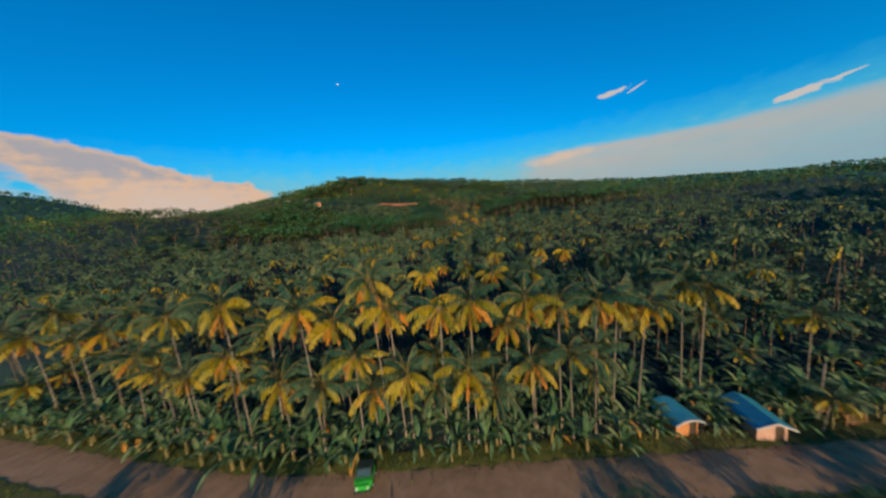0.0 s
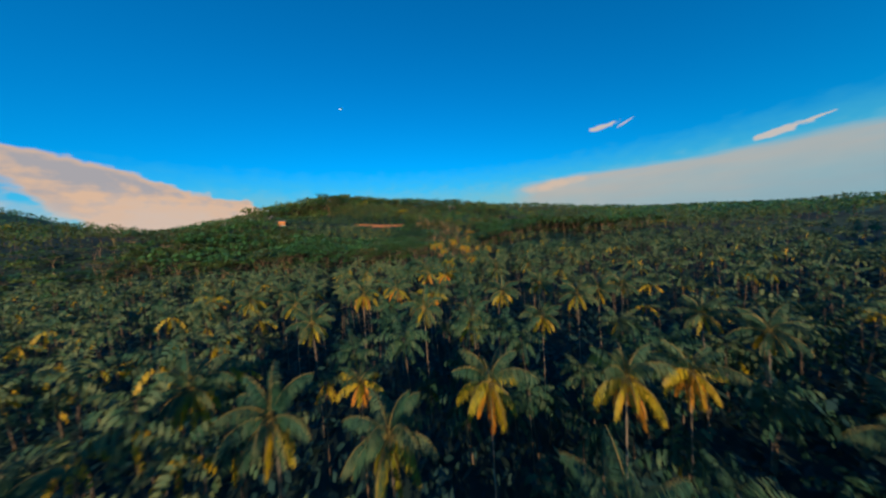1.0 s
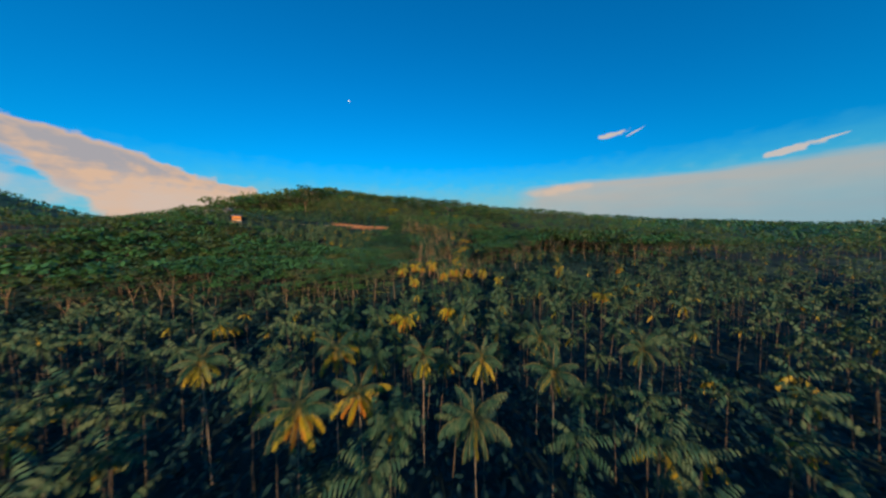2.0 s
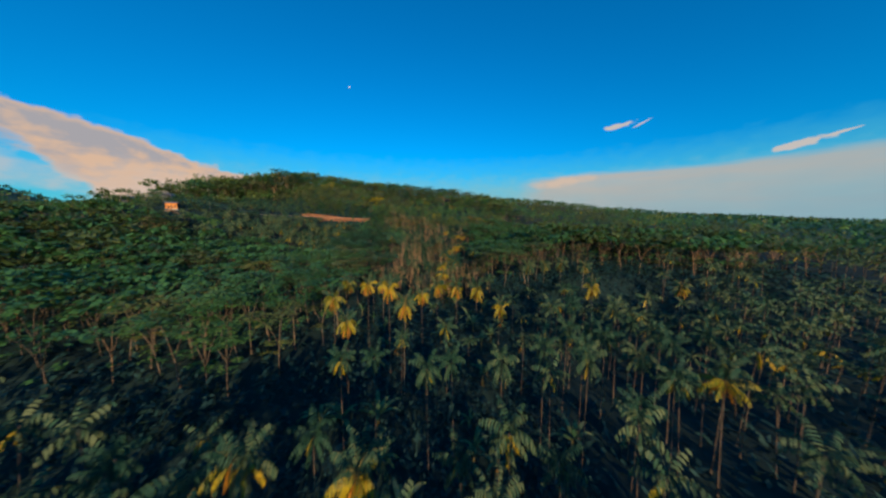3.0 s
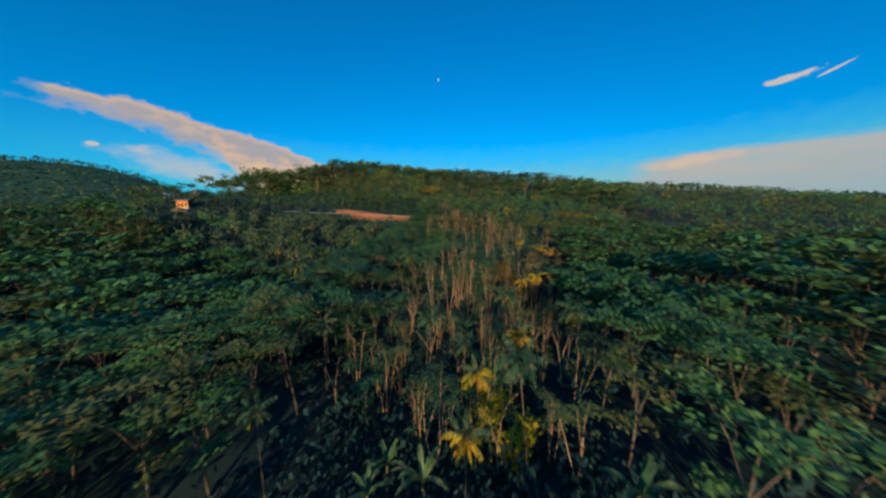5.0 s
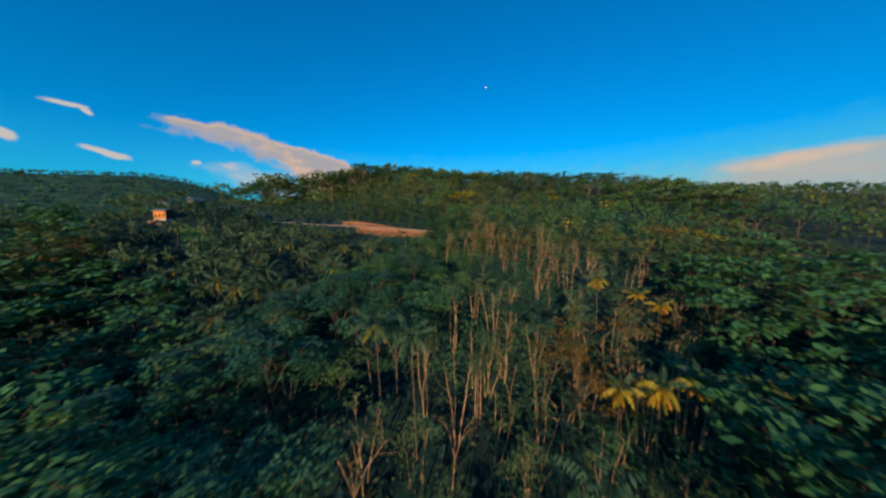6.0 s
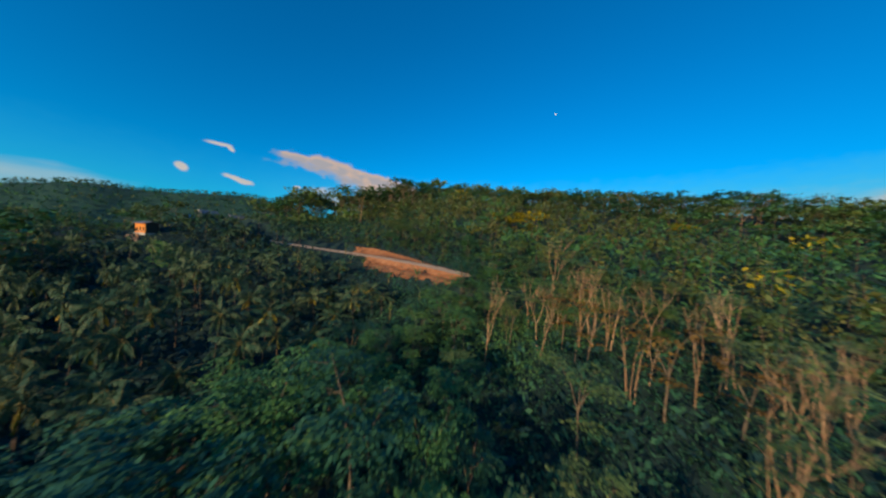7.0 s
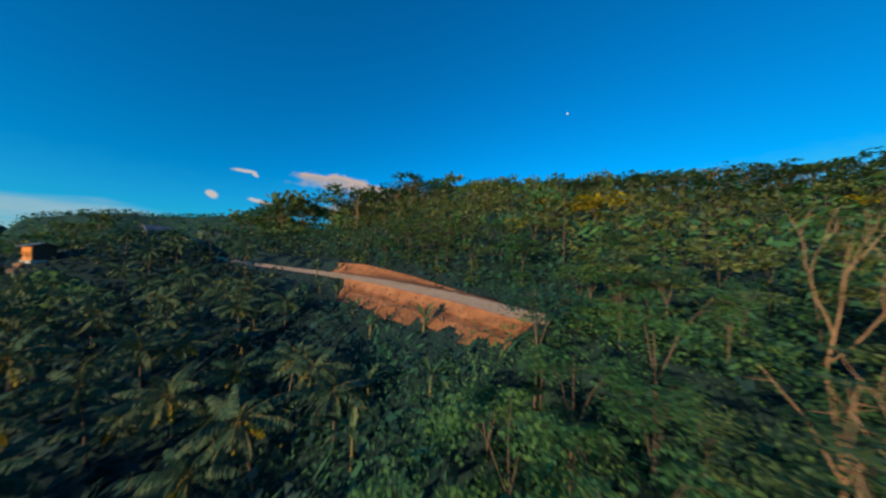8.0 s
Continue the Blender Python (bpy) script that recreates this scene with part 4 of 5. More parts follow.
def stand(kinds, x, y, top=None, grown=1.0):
    """A palm at a listed place, its crown at height top where that is given."""
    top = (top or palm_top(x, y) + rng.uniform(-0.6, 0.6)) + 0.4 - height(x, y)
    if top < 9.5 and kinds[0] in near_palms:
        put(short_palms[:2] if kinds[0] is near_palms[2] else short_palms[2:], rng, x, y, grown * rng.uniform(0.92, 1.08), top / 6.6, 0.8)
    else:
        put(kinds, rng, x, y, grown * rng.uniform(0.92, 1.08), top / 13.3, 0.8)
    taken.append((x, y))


for p in GOLDEN_FRONT:
    stand([near_palms[2], near_palms[4], near_palms[4]], *p, grown=1.34)
for p in GREEN_FRONT:
    stand([near_palms[1], near_palms[1], near_palms[3]], *p, grown=1.34)
for _ in range(26):
    x = rng.uniform(-78, 20)
    y = float(low_road(x)) + rng.uniform(4.6, 13)
    if all((x - a) ** 2 + (y - b) ** 2 > 5 for a, b in taken) and abs(x + 6) > 2:
        put(short_palms, rng, x, y, rng.uniform(1.0, 1.3), rng.uniform(0.6, 1.3))
        taken.append((x, y))
put(short_palms[:1], rng, 39.6, 24.0, 0.9, 0.66)
for p in GROVE:
    stand([near_palms[0], near_palms[3], near_palms[1]], *p, grown=0.86)
for p in GROVE_GOLD:
    stand([near_palms[2], near_palms[4]], *p, grown=0.88)
for p in GULLY_GREEN:
    stand(far_palms, *p, grown=0.64)
for p in ((46.1, 163.0, 21.6), (41.5, 161.0, 21.6), (50.0, 162.0, 22.4), (55.5, 161.0, 21.8)):
    stand([near_palms[1], near_palms[3]], *p, grown=0.72)
for p in GULLY_GOLD:
    stand([near_palms[2], gold_palms[0], gold_palms[1]], *p, grown=0.58)
for p in GULLY_BRIGHT:
    stand(gold_palms, *p, grown=0.66)


for p in ((19.3, 227.9, 28.8), (25.0, 230.1, 26.6), (27.5, 226.5, 26.0), (16.0, 223.0, 24.5)):
    stand(near_palms[4:] if p[0] < 20 else gold_palms, *p, grown=0.7)


def free(x, y, gap):
    return all((x - a) ** 2 + (y - b) ** 2 > gap * gap for a, b in taken)


for x, y in scatter(rng, -190, 190, 34, 166, 4.9):
    if wood_kind(x, y) != "palm" or not clear_of_roads(x, y, 9.5) or abs(x - 5) > 80 + 1.1 * y or not free(x, y, 3.9) or y > wood_edge(x) - (8 if x < 0 else 2):
        continue
    if abs(x) > 95 and rng.random() < 0.3:
        continue
    if 18 < x < 75 and rng.random() < 0.2:
        continue
    size = rng.uniform(0.85, 1.15) * (0.9 if y < 90 else 0.76)
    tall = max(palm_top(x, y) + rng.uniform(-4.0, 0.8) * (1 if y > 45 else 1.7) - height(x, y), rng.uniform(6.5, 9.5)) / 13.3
    if abs(x - 14) < 17 and y < 112 or 34 < x < 50 and 108 < y < 142:
        put(far_palms if rng.random() < 0.8 else gold_palms if x < 6 or y > 100 else far_palms, rng, x, y, size, tall)
    else:
        if y < 64 and abs(x) < 75 and rng.random() < 0.3:
            grove.append((rng.choice(mass_short), spot(rng, x + 2.4, y + 1.2, rng.uniform(0.9, 1.25), rng.uniform(0.8, 1.7))))
        grove.append((mid_palms[3] if y < 66 and x < 30 and rng.random() < 0.5 else rng.choice(mid_palms if abs(x - 10) < 46 else mass_palms), spot(rng, x, y, size, tall)))
for x, y in scatter(rng, 33, 84, 120, 150, 5.2):
    if free(x, y, 2.6):
        grove.append((rng.choice(mid_palms), spot(rng, x, y, rng.uniform(0.6, 0.8), (rng.uniform(14, 18.5) - height(x, y)) / 13.3)))
for x, y in scatter(rng, -112, 128, 112, 262, 4.7):
    kind = wood_kind(x, y)
    if kind in ("", "gully") or not clear_of_roads(x, y) or y < 186 and kind == "palm":
        continue
    size = rng.uniform(0.85, 1.15)
    if x < -64 and y > 192:
        if y > 214 or rng.random() < 0.6:
            continue
        size *= 0.55
    close = -22 < x < 48 and (x < 0 or y < 180 or x < 30) or -34 < x < 0 and y > 190
    closer = -45 < x < 22 and y > 203
    if kind == "palm":
        if rng.random() < 0.1 or not free(x, y, 3.4):
            continue
        if -52 < x:
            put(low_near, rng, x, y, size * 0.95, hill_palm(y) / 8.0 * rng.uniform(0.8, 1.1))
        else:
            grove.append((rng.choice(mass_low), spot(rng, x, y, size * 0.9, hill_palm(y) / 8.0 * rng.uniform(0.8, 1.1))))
    elif not free(x, y, 2.4):
        continue
    elif not close and kind == "hill":
        wood.append((rng.choice(mass_hill), spot(rng, x, y, size * 0.58)))
    elif not close:
        wood.append((rng.choice(rim_trees) if y < wood_edge(x) + 3 or rng.random() < 0.05 else rng.choice(mid_trees if abs(x) < 60 else mass_trees), spot(rng, x, y, size * rng.uniform(0.85, 1.1))))
    elif kind == "mixed":
        put(rng.choice((stems, stems, stems, bare, rounded_fine if x < 12 else stems, far_palms if y < 198 else stems)), rng, x, y, size * 0.95)
    elif kind == "hill":
        put(rng.choice((hill_trees, hill_trees, hill_trees, rounded_fine)), rng, x, y, size * 0.58)
    elif -13 < x < 15 and 225 < y < 241 and rng.random() < 0.6 or kind == "slender" and x > 2 and rng.random() < 0.25:
        continue
    elif kind == "slender":
        beside = min(math.hypot(x + 15, y - 224), math.hypot(x + 4, y - 217))
        put(umbrella_fine if beside < 15 else rng.choice((stems, stems, stems, umbrella_fine, bare)), rng, x, y, size * (0.72 if beside < 15 or y > 234 else 0.95))
    elif kind == "round":
        put(rng.choice((rounded_near, rounded_near)) if y > 208 else rng.choice((rounded_fine, rounded_fine, rounded_fine, umbrella_fine)), rng, x, y, size * (0.75 if y > 215 else 1.05))
    else:
        put(umbrella_fine if closer else bare if y < wood_edge(x) + 4 and rng.random() < 0.12 else umbrella, rng, x, y, size * rng.uniform(0.85, 1.12))
for x, y in ((-23, 240), (-19.5, 243.5), (-16, 240), (-20, 236.5), (-15, 245.5), (-12, 242), (-24, 236), (-13, 237), (-22, 246.5), (-9, 240)):
    put(umbrella_fine, rng, x, y, rng.uniform(0.46, 0.6))
# unseen palms and trees added behind the road, to throw shade across it
for x, y in ((74, -44), (66, -40), (60, -45), (77, -39), (69, -46), (70, -36), (-20, -44), (29, -46)):
    put([far_palms[0], far_palms[1]], rng, x, y, rng.uniform(1.2, 1.4), rng.uniform(0.95, 1.15))
for x, y in ((-35.2, 6.2), (-26, 5.4), (-18, 6.6), (-14, 5.3), (16.4, 2.6), (20.4, 2.0), (23.4, 3.0), (30.2, 1.2), (36.4, 1.8), (39.2, 0.6), (42.8, 1.0), (45.4, 2.4), (33.5, -0.4), (48.2, 0.4), (40.4, 3.4), (44.0, -1.4), (37.5, -1.6), (50.5, 2.2), (46.5, 4.6), (43.2, 5.2)):
    put(rounded_fine, rng, x, y, rng.uniform(0.5, 0.68))
mass("palm_grove", grove, "coconut grove with green and yellow crowns stretching away", "palm grove")
for _ in range(22):
    x, y = (rng.uniform(-103, -88), rng.uniform(167, 175)) if rng.random() < 0.65 else (rng.uniform(-88, -74), rng.uniform(181, 188))
    wood.append((rng.choice(rim_trees), spot(rng, x, y, rng.uniform(0.95, 1.3))))
mass("umbrella_wood", wood, "closed wood of umbrella-crowned pale-trunked trees", "woodland")
# plants on the dark floor of the gully
for x, y in scatter(rng, -2, 60, 116, 168, 4.6):
    if wood_kind(x, y) == "gully" and rng.random() < (0.3 if x < 34 else 0.1):
        put(bananas, rng, x, y, rng.uniform(0.9, 1.5))

for x, y in scatter(rng, 4, 66, 30, 62, 5.5):
    if clear_of_roads(x, y, 6) and not any(math.hypot(x - hx, y - hy) < r + 3 for hx, hy, r in HOUSES):
        put(short_palms[2:], rng, x, y, rng.uniform(0.8, 1.1), rng.uniform(0.5, 1.0)) if y < 40 and x < 40 else understory.append((rng.choice(mass_under), spot(rng, x, y, rng.uniform(0.9, 1.2), rng.uniform(0.7, 1.5))))
mass("palm_grove", understory, "young coconut palms below the tall crowns", "palm grove")
for x, y in scatter(rng, -92, -62, 196, 232, 6.5):
    if clear_of_roads(x, y) and math.hypot(x - HUT[0], y - HUT[1]) > 12 and free(x, y, 3) and not on_meadow(x, y):
        put(low_palms, rng, x, y, rng.uniform(0.8, 1.05), rng.uniform(0.6, 0.85))
for x, y in ((-8.8, 236.8), (-9.6, 238.4), (-5.9, 241.4), (-4.9, 243.0), (-1.6, 243.2), (0.5, 245.6), (8.9, 236.0), (4.6, 241.5), (-14.0, 233.5), (-11.6, 248.0), (12.0, 240.0), (7.0, 246.0), (14.5, 247.0), (18.0, 240.0), (11.0, 231.5)):
    put(forked, rng, x, y, rng.uniform(0.85, 1.1))
# yellow trees here and there on the upper slope
for x, y in ((-33, 276), (-31, 279.5), (-35.5, 274), (-29, 281), (3, 305), (22, 172), (18, 178), (40, 280), (47, 276)):
    put(yellow, rng, x, y, rng.uniform(0.9, 1.15))
for x, y in ((2.5, 238.0), (-4.5, 239.6), (7.5, 240.0), (-7.4, 240.4), (14.8, 217.9), (13, 214.5), (17.2, 219.5), (35, 270), (38, 267), (32, 266), (24, 226), (19, 214), (21.8, 211.5), (16.6, 211.8), (14, 219), (25, 222), (34, 236), (30, 229)):
    put(dry_trees, rng, x, y, rng.uniform(0.85, 1.1))

# bananas between road and grove, and below the clay embankment
for x, y in list(scatter(rng, -84, 56, 24.1, 28.4, 2.3)) + list(scatter(rng, -84, 56, 28.4, 33, 4.8)):
    y += float(low_road(x)) - 20.6
    if any(math.hypot(x - hx, y - hy) < r for hx, hy, r in HOUSES) or abs(x + 6) < 1.2:
        continue
    put(bananas, rng, x, y, rng.uniform(1.1, 1.6))
for x, y in ((29.3, 24.6), (29.9, 26.4), (28.9, 28.2), (37.2, 24.4), (38.0, 26.3), (36.6, 28.0), (22.6, 24.6), (23.4, 27.2), (40.6, 26.4), (41.4, 28.0), (31.2, 30.2), (34.2, 30.6)):
    put(bananas, rng, x, y, rng.uniform(1.1, 1.5))
for x, y in ((15.2, 17.3), (17.2, 17.0), (26.2, 16.7), (28.0, 16.4), (34.6, 16.4), (37.0, 16.6), (40.2, 16.4), (43.4, 16.6), (-38.0, 20.4), (-34.5, 19.4)):
    put(bushes, rng, x, y, rng.uniform(0.42, 0.6))
for x, y in scatter(rng, -60, -27, 229, 239, 5.6):
    put(bananas, rng, x, y, rng.uniform(0.8, 1.15))


# ---- woods too far to count, undergrowth, grass ----
def leaf_cloud(name, centres, spread, size, mats, label, category, seed, trunks=None):
    """Many leaves as one mesh: a rhomb at each centre. centres: n x 3."""
    g = np.random.default_rng(seed)
    n = len(centres)
    a = g.uniform(0, 6.283, n)
    l, w = size * g.uniform(0.7, 1.5, n), size * g.uniform(0.3, 0.65, n)
    t = np.stack([np.cos(a), np.sin(a), g.uniform(-0.9, 0.9, n)], 1) * l[:, None]
    b = np.stack([-np.sin(a), np.cos(a), g.uniform(-1.0, 1.0, n)], 1) * w[:, None]
    v = np.stack([centres - t, centres + b, centres + t, centres - b], 1).reshape(-1, 3)
    f = np.arange(4 * n).reshape(n, 4)
    slots = np.zeros(n, int) if len(mats) == 1 else spread
    if trunks is not None:
        base, top, r = trunks
        k = len(base)
        tri = np.array([(math.cos(q) , math.sin(q), 0) for q in (0.3, 2.4, 4.5)])
        lo = base[:, None] + tri * r
        hi = top[:, None] + tri * r * 0.5
        tv = np.concatenate([lo, hi], 1).reshape(-1, 3)
        o = len(v) + 6 * np.arange(k)[:, None]
        tf = np.concatenate([o + np.array(q) for q in ((0, 1, 4, 3), (1, 2, 5, 4), (2, 0, 3, 5))])
        v, f = np.concatenate([v, tv]), np.concatenate([f, tf])
        slots = np.concatenate([slots, np.full(len(tf), len(mats) - 1)])
    me = bpy.data.meshes.new(name)
    me.vertices.add(len(v))
    me.vertices.foreach_set("co", v.astype(np.float32).ravel())
    me.loops.add(f.size)
    me.loops.foreach_set("vertex_index", f.astype(np.int32).ravel())
    me.polygons.add(len(f))
    me.polygons.foreach_set("loop_start", np.arange(0, f.size, 4, dtype=np.int32))
    for m in mats:
        me.materials.append(m)
    me.polygons.foreach_set("material_index", slots.astype(np.int32))
    me.update(calc_edges=True)
    me.validate()
    return tagged(new(name, me), label, category, kind="stuff")


def far_wood(name, pts, leaves, leaf, tall, seed, label, weights, middle=0.52):
    """A wood seen from afar: for each tree a trunk and a domed crown of leaves."""
    g = np.random.default_rng(seed)
    pts = np.array(pts)
    z = ground(pts[:, 0], pts[:, 1])
    n = len(pts)
    h, r = tall * g.uniform(0.62, 1.4, n), tall * 0.40 * g.uniform(0.8, 1.25, n)
    q = g.normal(size=(n, leaves, 3))
    q /= np.linalg.norm(q, axis=2, keepdims=True)
    q *= g.uniform(0.35, 1.0, (n, leaves, 1)) ** 0.5
    q[:, :, 2] = q[:, :, 2] * 0.6 + 0.1
    c = np.stack([pts[:, 0], pts[:, 1], z + h * (middle if leaf < 1 else 0.36)], 1)[:, None] + q * r[:, None, None]
    # the kinds grow in patches
    patch = np.sin(pts[:, 0] * 0.043 + 1.7 * np.sin(pts[:, 1] * 0.031)) + np.cos(pts[:, 1] * 0.057 + 0.8 * np.sin(pts[:, 0] * 0.07))
    w = np.array(weights)[None] * np.exp(patch[:, None] * np.array([0.7, 0.2, -0.9, 0.5][: len(weights)])[None])
    pick = (g.uniform(size=n)[:, None] > np.cumsum(w / w.sum(1, keepdims=True), 1)).sum(1)
    kind = np.repeat(np.minimum(pick, len(weights) - 1), leaves)
    base = np.stack([pts[:, 0], pts[:, 1], z - 0.3], 1)
    top = base + np.stack([g.uniform(-0.5, 0.5, n), g.uniform(-0.5, 0.5, n), h * 0.75], 1)
    return leaf_cloud(name, c.reshape(-1, 3), kind, leaf, [FERN_LEAF, DARK_LEAF, UPPER_LEAF if leaf < 0.3 else OLIVE_LEAF, YELLOW_LEAF, PALE_BARK][: len(weights)] + ([DARK_BARK] if leaf < 1 else []), label, "woodland", seed, (base, top, 0.10) if leaf < 1 else None)


rng = random.Random(29)
mid = [(x, y) for x, y in scatter(rng, -300, 230, 46, 420, 6.4) if (y > 258 or x < -110 or x > 128) and not (abs(x) < 190 and y < (108 if x < -100 else 122)) and not (math.hypot(x - HUT[0], y - HUT[1]) < 12) and clear_of_roads(x, y) and not (42 < x < 128 and y < 176) and not (127 < x < 188 and y < 163)]
shoulder = [p for p in mid if p[0] < -64 and 185 < p[1] < 296 and not (p[0] > -150 and p[1] > 240) and not on_meadow(*p)]
facing = [p for p in mid if 250 < p[1] < 310 and -88 < p[0] < 60]
upper = [p for p in mid if -150 < p[0] < 80 and p[1] < 384 and p not in shoulder and p not in facing]
mid = [p for p in mid if p not in upper and p not in shoulder and not on_meadow(*p)]
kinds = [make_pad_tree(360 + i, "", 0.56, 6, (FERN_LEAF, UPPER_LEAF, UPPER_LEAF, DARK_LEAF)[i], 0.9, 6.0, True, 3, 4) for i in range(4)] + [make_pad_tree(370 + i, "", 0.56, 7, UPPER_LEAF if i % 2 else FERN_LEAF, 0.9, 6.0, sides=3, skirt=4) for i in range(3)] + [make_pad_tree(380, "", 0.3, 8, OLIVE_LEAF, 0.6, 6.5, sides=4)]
items = []
for x, y in upper:
    patch = math.sin(x * 0.043 + 1.7 * math.sin(y * 0.031)) + math.cos(y * 0.057 + 0.8 * math.sin(x * 0.07))
    ob = kinds[rng.randrange(0, 4)] if patch + rng.uniform(-1, 1) > 0.1 else kinds[rng.randrange(4, 8)]
    crest = 1.95 if x < -88 and 240 < y < 312 else 1.35 if y > 322 else 1.0
    items.append((ob, spot(rng, x, y, rng.uniform(0.8, 1.25) * (1 + 0.5 * (crest - 1)), rng.uniform(0.6, 1.1) * crest * (0.75 if y < 300 and x > -88 else 1.15))))
mass("upper_wood", items, "lumpy mixed wood of green and olive crowns on the upper slope", "woodland")
far_wood("woodland", facing, 86, 0.30, 6.2, 4, "leafy mixed wood above the gravel track", (5, 2.0, 7, 0.2), 0.36)
far_wood("woodland", shoulder, 46, 0.34, 3.0, 7, "low scrub and saplings on the open shoulder of the hill", (5, 3, 5))
far_wood("woodland", mid, 32, 0.58, 8.5, 5, "mixed hillside woodland with green and olive crowns", (5, 2.5, 5, 0.25))
outer = [(x, y) for x, y in scatter(rng, -760, 720, 40, 760, 10.0) if (x < -300 or x > 230 or y > 420) and not (abs(x) < 185 and y < 130)]
far_wood("woodland", outer, 6, 1.7, 9.0, 6, "distant dark green woodland on the hills", (2, 7, 1.5))


rng = random.Random(37)


def low_growth(name, pts, per, size, rise, mat, label, category, seed):
    g = np.random.default_rng(seed)
    pts = np.repeat(np.array(pts), per, axis=0)
    pts = pts + g.normal(scale=0.8, size=pts.shape)
    z = ground(pts[:, 0], pts[:, 1]) + g.uniform(0.05, rise, len(pts))
    return leaf_cloud(name, np.column_stack([pts, z]), np.zeros(len(pts), int), size, [mat], label, category, seed)


under = [(x, y) for x, y in scatter(rng, -120, 130, 30, 262, 2.6) if clear_of_roads(x, y, 5.0) and abs(x - 5) < 30 + y]
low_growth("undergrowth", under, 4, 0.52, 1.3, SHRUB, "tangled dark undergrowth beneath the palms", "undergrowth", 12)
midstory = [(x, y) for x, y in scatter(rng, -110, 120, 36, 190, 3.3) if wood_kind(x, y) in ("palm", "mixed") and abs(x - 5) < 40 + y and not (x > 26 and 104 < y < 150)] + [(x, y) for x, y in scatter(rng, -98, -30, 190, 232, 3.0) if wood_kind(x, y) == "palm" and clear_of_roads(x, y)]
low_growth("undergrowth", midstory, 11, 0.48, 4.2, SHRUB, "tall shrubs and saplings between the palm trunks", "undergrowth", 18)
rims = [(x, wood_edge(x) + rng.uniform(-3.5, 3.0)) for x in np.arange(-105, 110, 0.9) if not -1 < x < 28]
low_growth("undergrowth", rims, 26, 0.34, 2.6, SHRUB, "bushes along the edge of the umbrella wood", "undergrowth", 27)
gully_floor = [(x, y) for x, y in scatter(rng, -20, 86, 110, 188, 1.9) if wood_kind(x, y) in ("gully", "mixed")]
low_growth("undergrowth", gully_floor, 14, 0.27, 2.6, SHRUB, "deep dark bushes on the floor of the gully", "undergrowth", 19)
verge = [(x, float(low_road(x)) + o) for x in np.arange(-85, 70, 0.8) for o in (-5.2, -4.2, -3.3, 2.9, 3.4, 3.9, 4.5)]
low_growth("grass", verge, 16, 0.10, 0.20, GRASS, "yellow-green grass along the dirt road", "grass", 13)
brush = [(x, float(low_road(x)) + rng.uniform(2.5, 3.9)) for x in np.arange(23.5, 47.5, 0.22)]
low_growth("scrub", brush, 12, 0.10, 0.75, BRUSH, "dusty brown brush between road and houses", "scrub", 31)
corner = [(x, y) for x, y in scatter(rng, -27, -8, 232, 250, 1.3) if not (x < -22 and road_near(x, y)[0] > -2.9)]
low_growth("thicket", corner, 44, 0.11, 2.4, FERN_LEAF, "bright feathery scrub at the end of the track", "thicket", 21)
near_scrub = [(x, y) for x, y in scatter(rng, -36, 14, 212, 262, 1.5) if clear_of_roads(x, y, 5.0)]
low_growth("thicket", near_scrub, 34, 0.13, 1.3, DARK_LEAF, "leafy dark scrub under the trees by the track", "thicket", 16)
thicket = [(x, y) for x, y in scatter(rng, -112, 66, 205, 300, 2.9) if clear_of_roads(x, y, 5.0) and wood_kind(x, y) != "palm" and math.hypot(x - HUT[0], y - HUT[1]) > 7 and not on_meadow(x, y)]
low_growth("thicket", thicket, 15, 0.34, 2.6, DARK_LEAF, "dense leafy thicket between the trees of the slope", "thicket", 14)
open_slope = [(x, y) for x, y in scatter(rng, -200, -62, 186, 304, 3.3) if clear_of_roads(x, y, 5.0) and math.hypot(x - HUT[0], y - HUT[1]) > 4.5 and not on_meadow(x, y)]
low_growth("scrub", open_slope, 11, 0.42, 1.7, OLIVE_LEAF, "dry olive scrub on the open shoulder of the hill", "scrub", 23)
below = [(x, y) for x, y in scatter(rng, -62, -22, 224, 239, 1.7) if road_near(x, y)[0] < -3.9]
low_growth("thicket", [p for p in below if p[0] < -36], 34, 0.14, 2.0, SHRUB, "scrub below the clay bank, shade in its leaf colour", "thicket", 17)
low_growth("thicket", [p for p in below if p[0] >= -36], 46, 0.10, 2.3, DARK_LEAF, "leafy scrub at the foot of the clay bank", "thicket", 15)

# ---- buildings and vehicles ----
BLUE_ROOF = material("blue roofing sheet", [(0.3, (0.03, 0.22, 0.31)), (0.5, (0.045, 0.30, 0.41)), (0.75, (0.08, 0.36, 0.47))], 1.2, 0.45)
# cream plaster with the low sun's orange put into its colour
PLASTER = material("sunlit orange plaster wall", [(0.3, (0.40, 0.15, 0.05)), (0.6, (0.54, 0.22, 0.08)), (0.8, (0.60, 0.30, 0.13))], 1.5, 0.9)
DARK_WOOD = material("dark door wood", [(0.3, (0.03, 0.02, 0.015)), (0.7, (0.08, 0.05, 0.03))], 3, 0.7)
ORANGE_WALL = material("orange painted wall", [(0.3, (0.55, 0.16, 0.03)), (0.7, (0.75, 0.27, 0.05))], 1.0, 0.8)
GREY_ROOF = material("weathered grey roof", [(0.3, (0.08, 0.09, 0.11)), (0.7, (0.19, 0.20, 0.22))], 0.8, 0.6)
WHITE_WALL = material("whitewashed wall", [(0.3, (0.30, 0.29, 0.27)), (0.7, (0.48, 0.45, 0.41))], 0.9, 0.9)
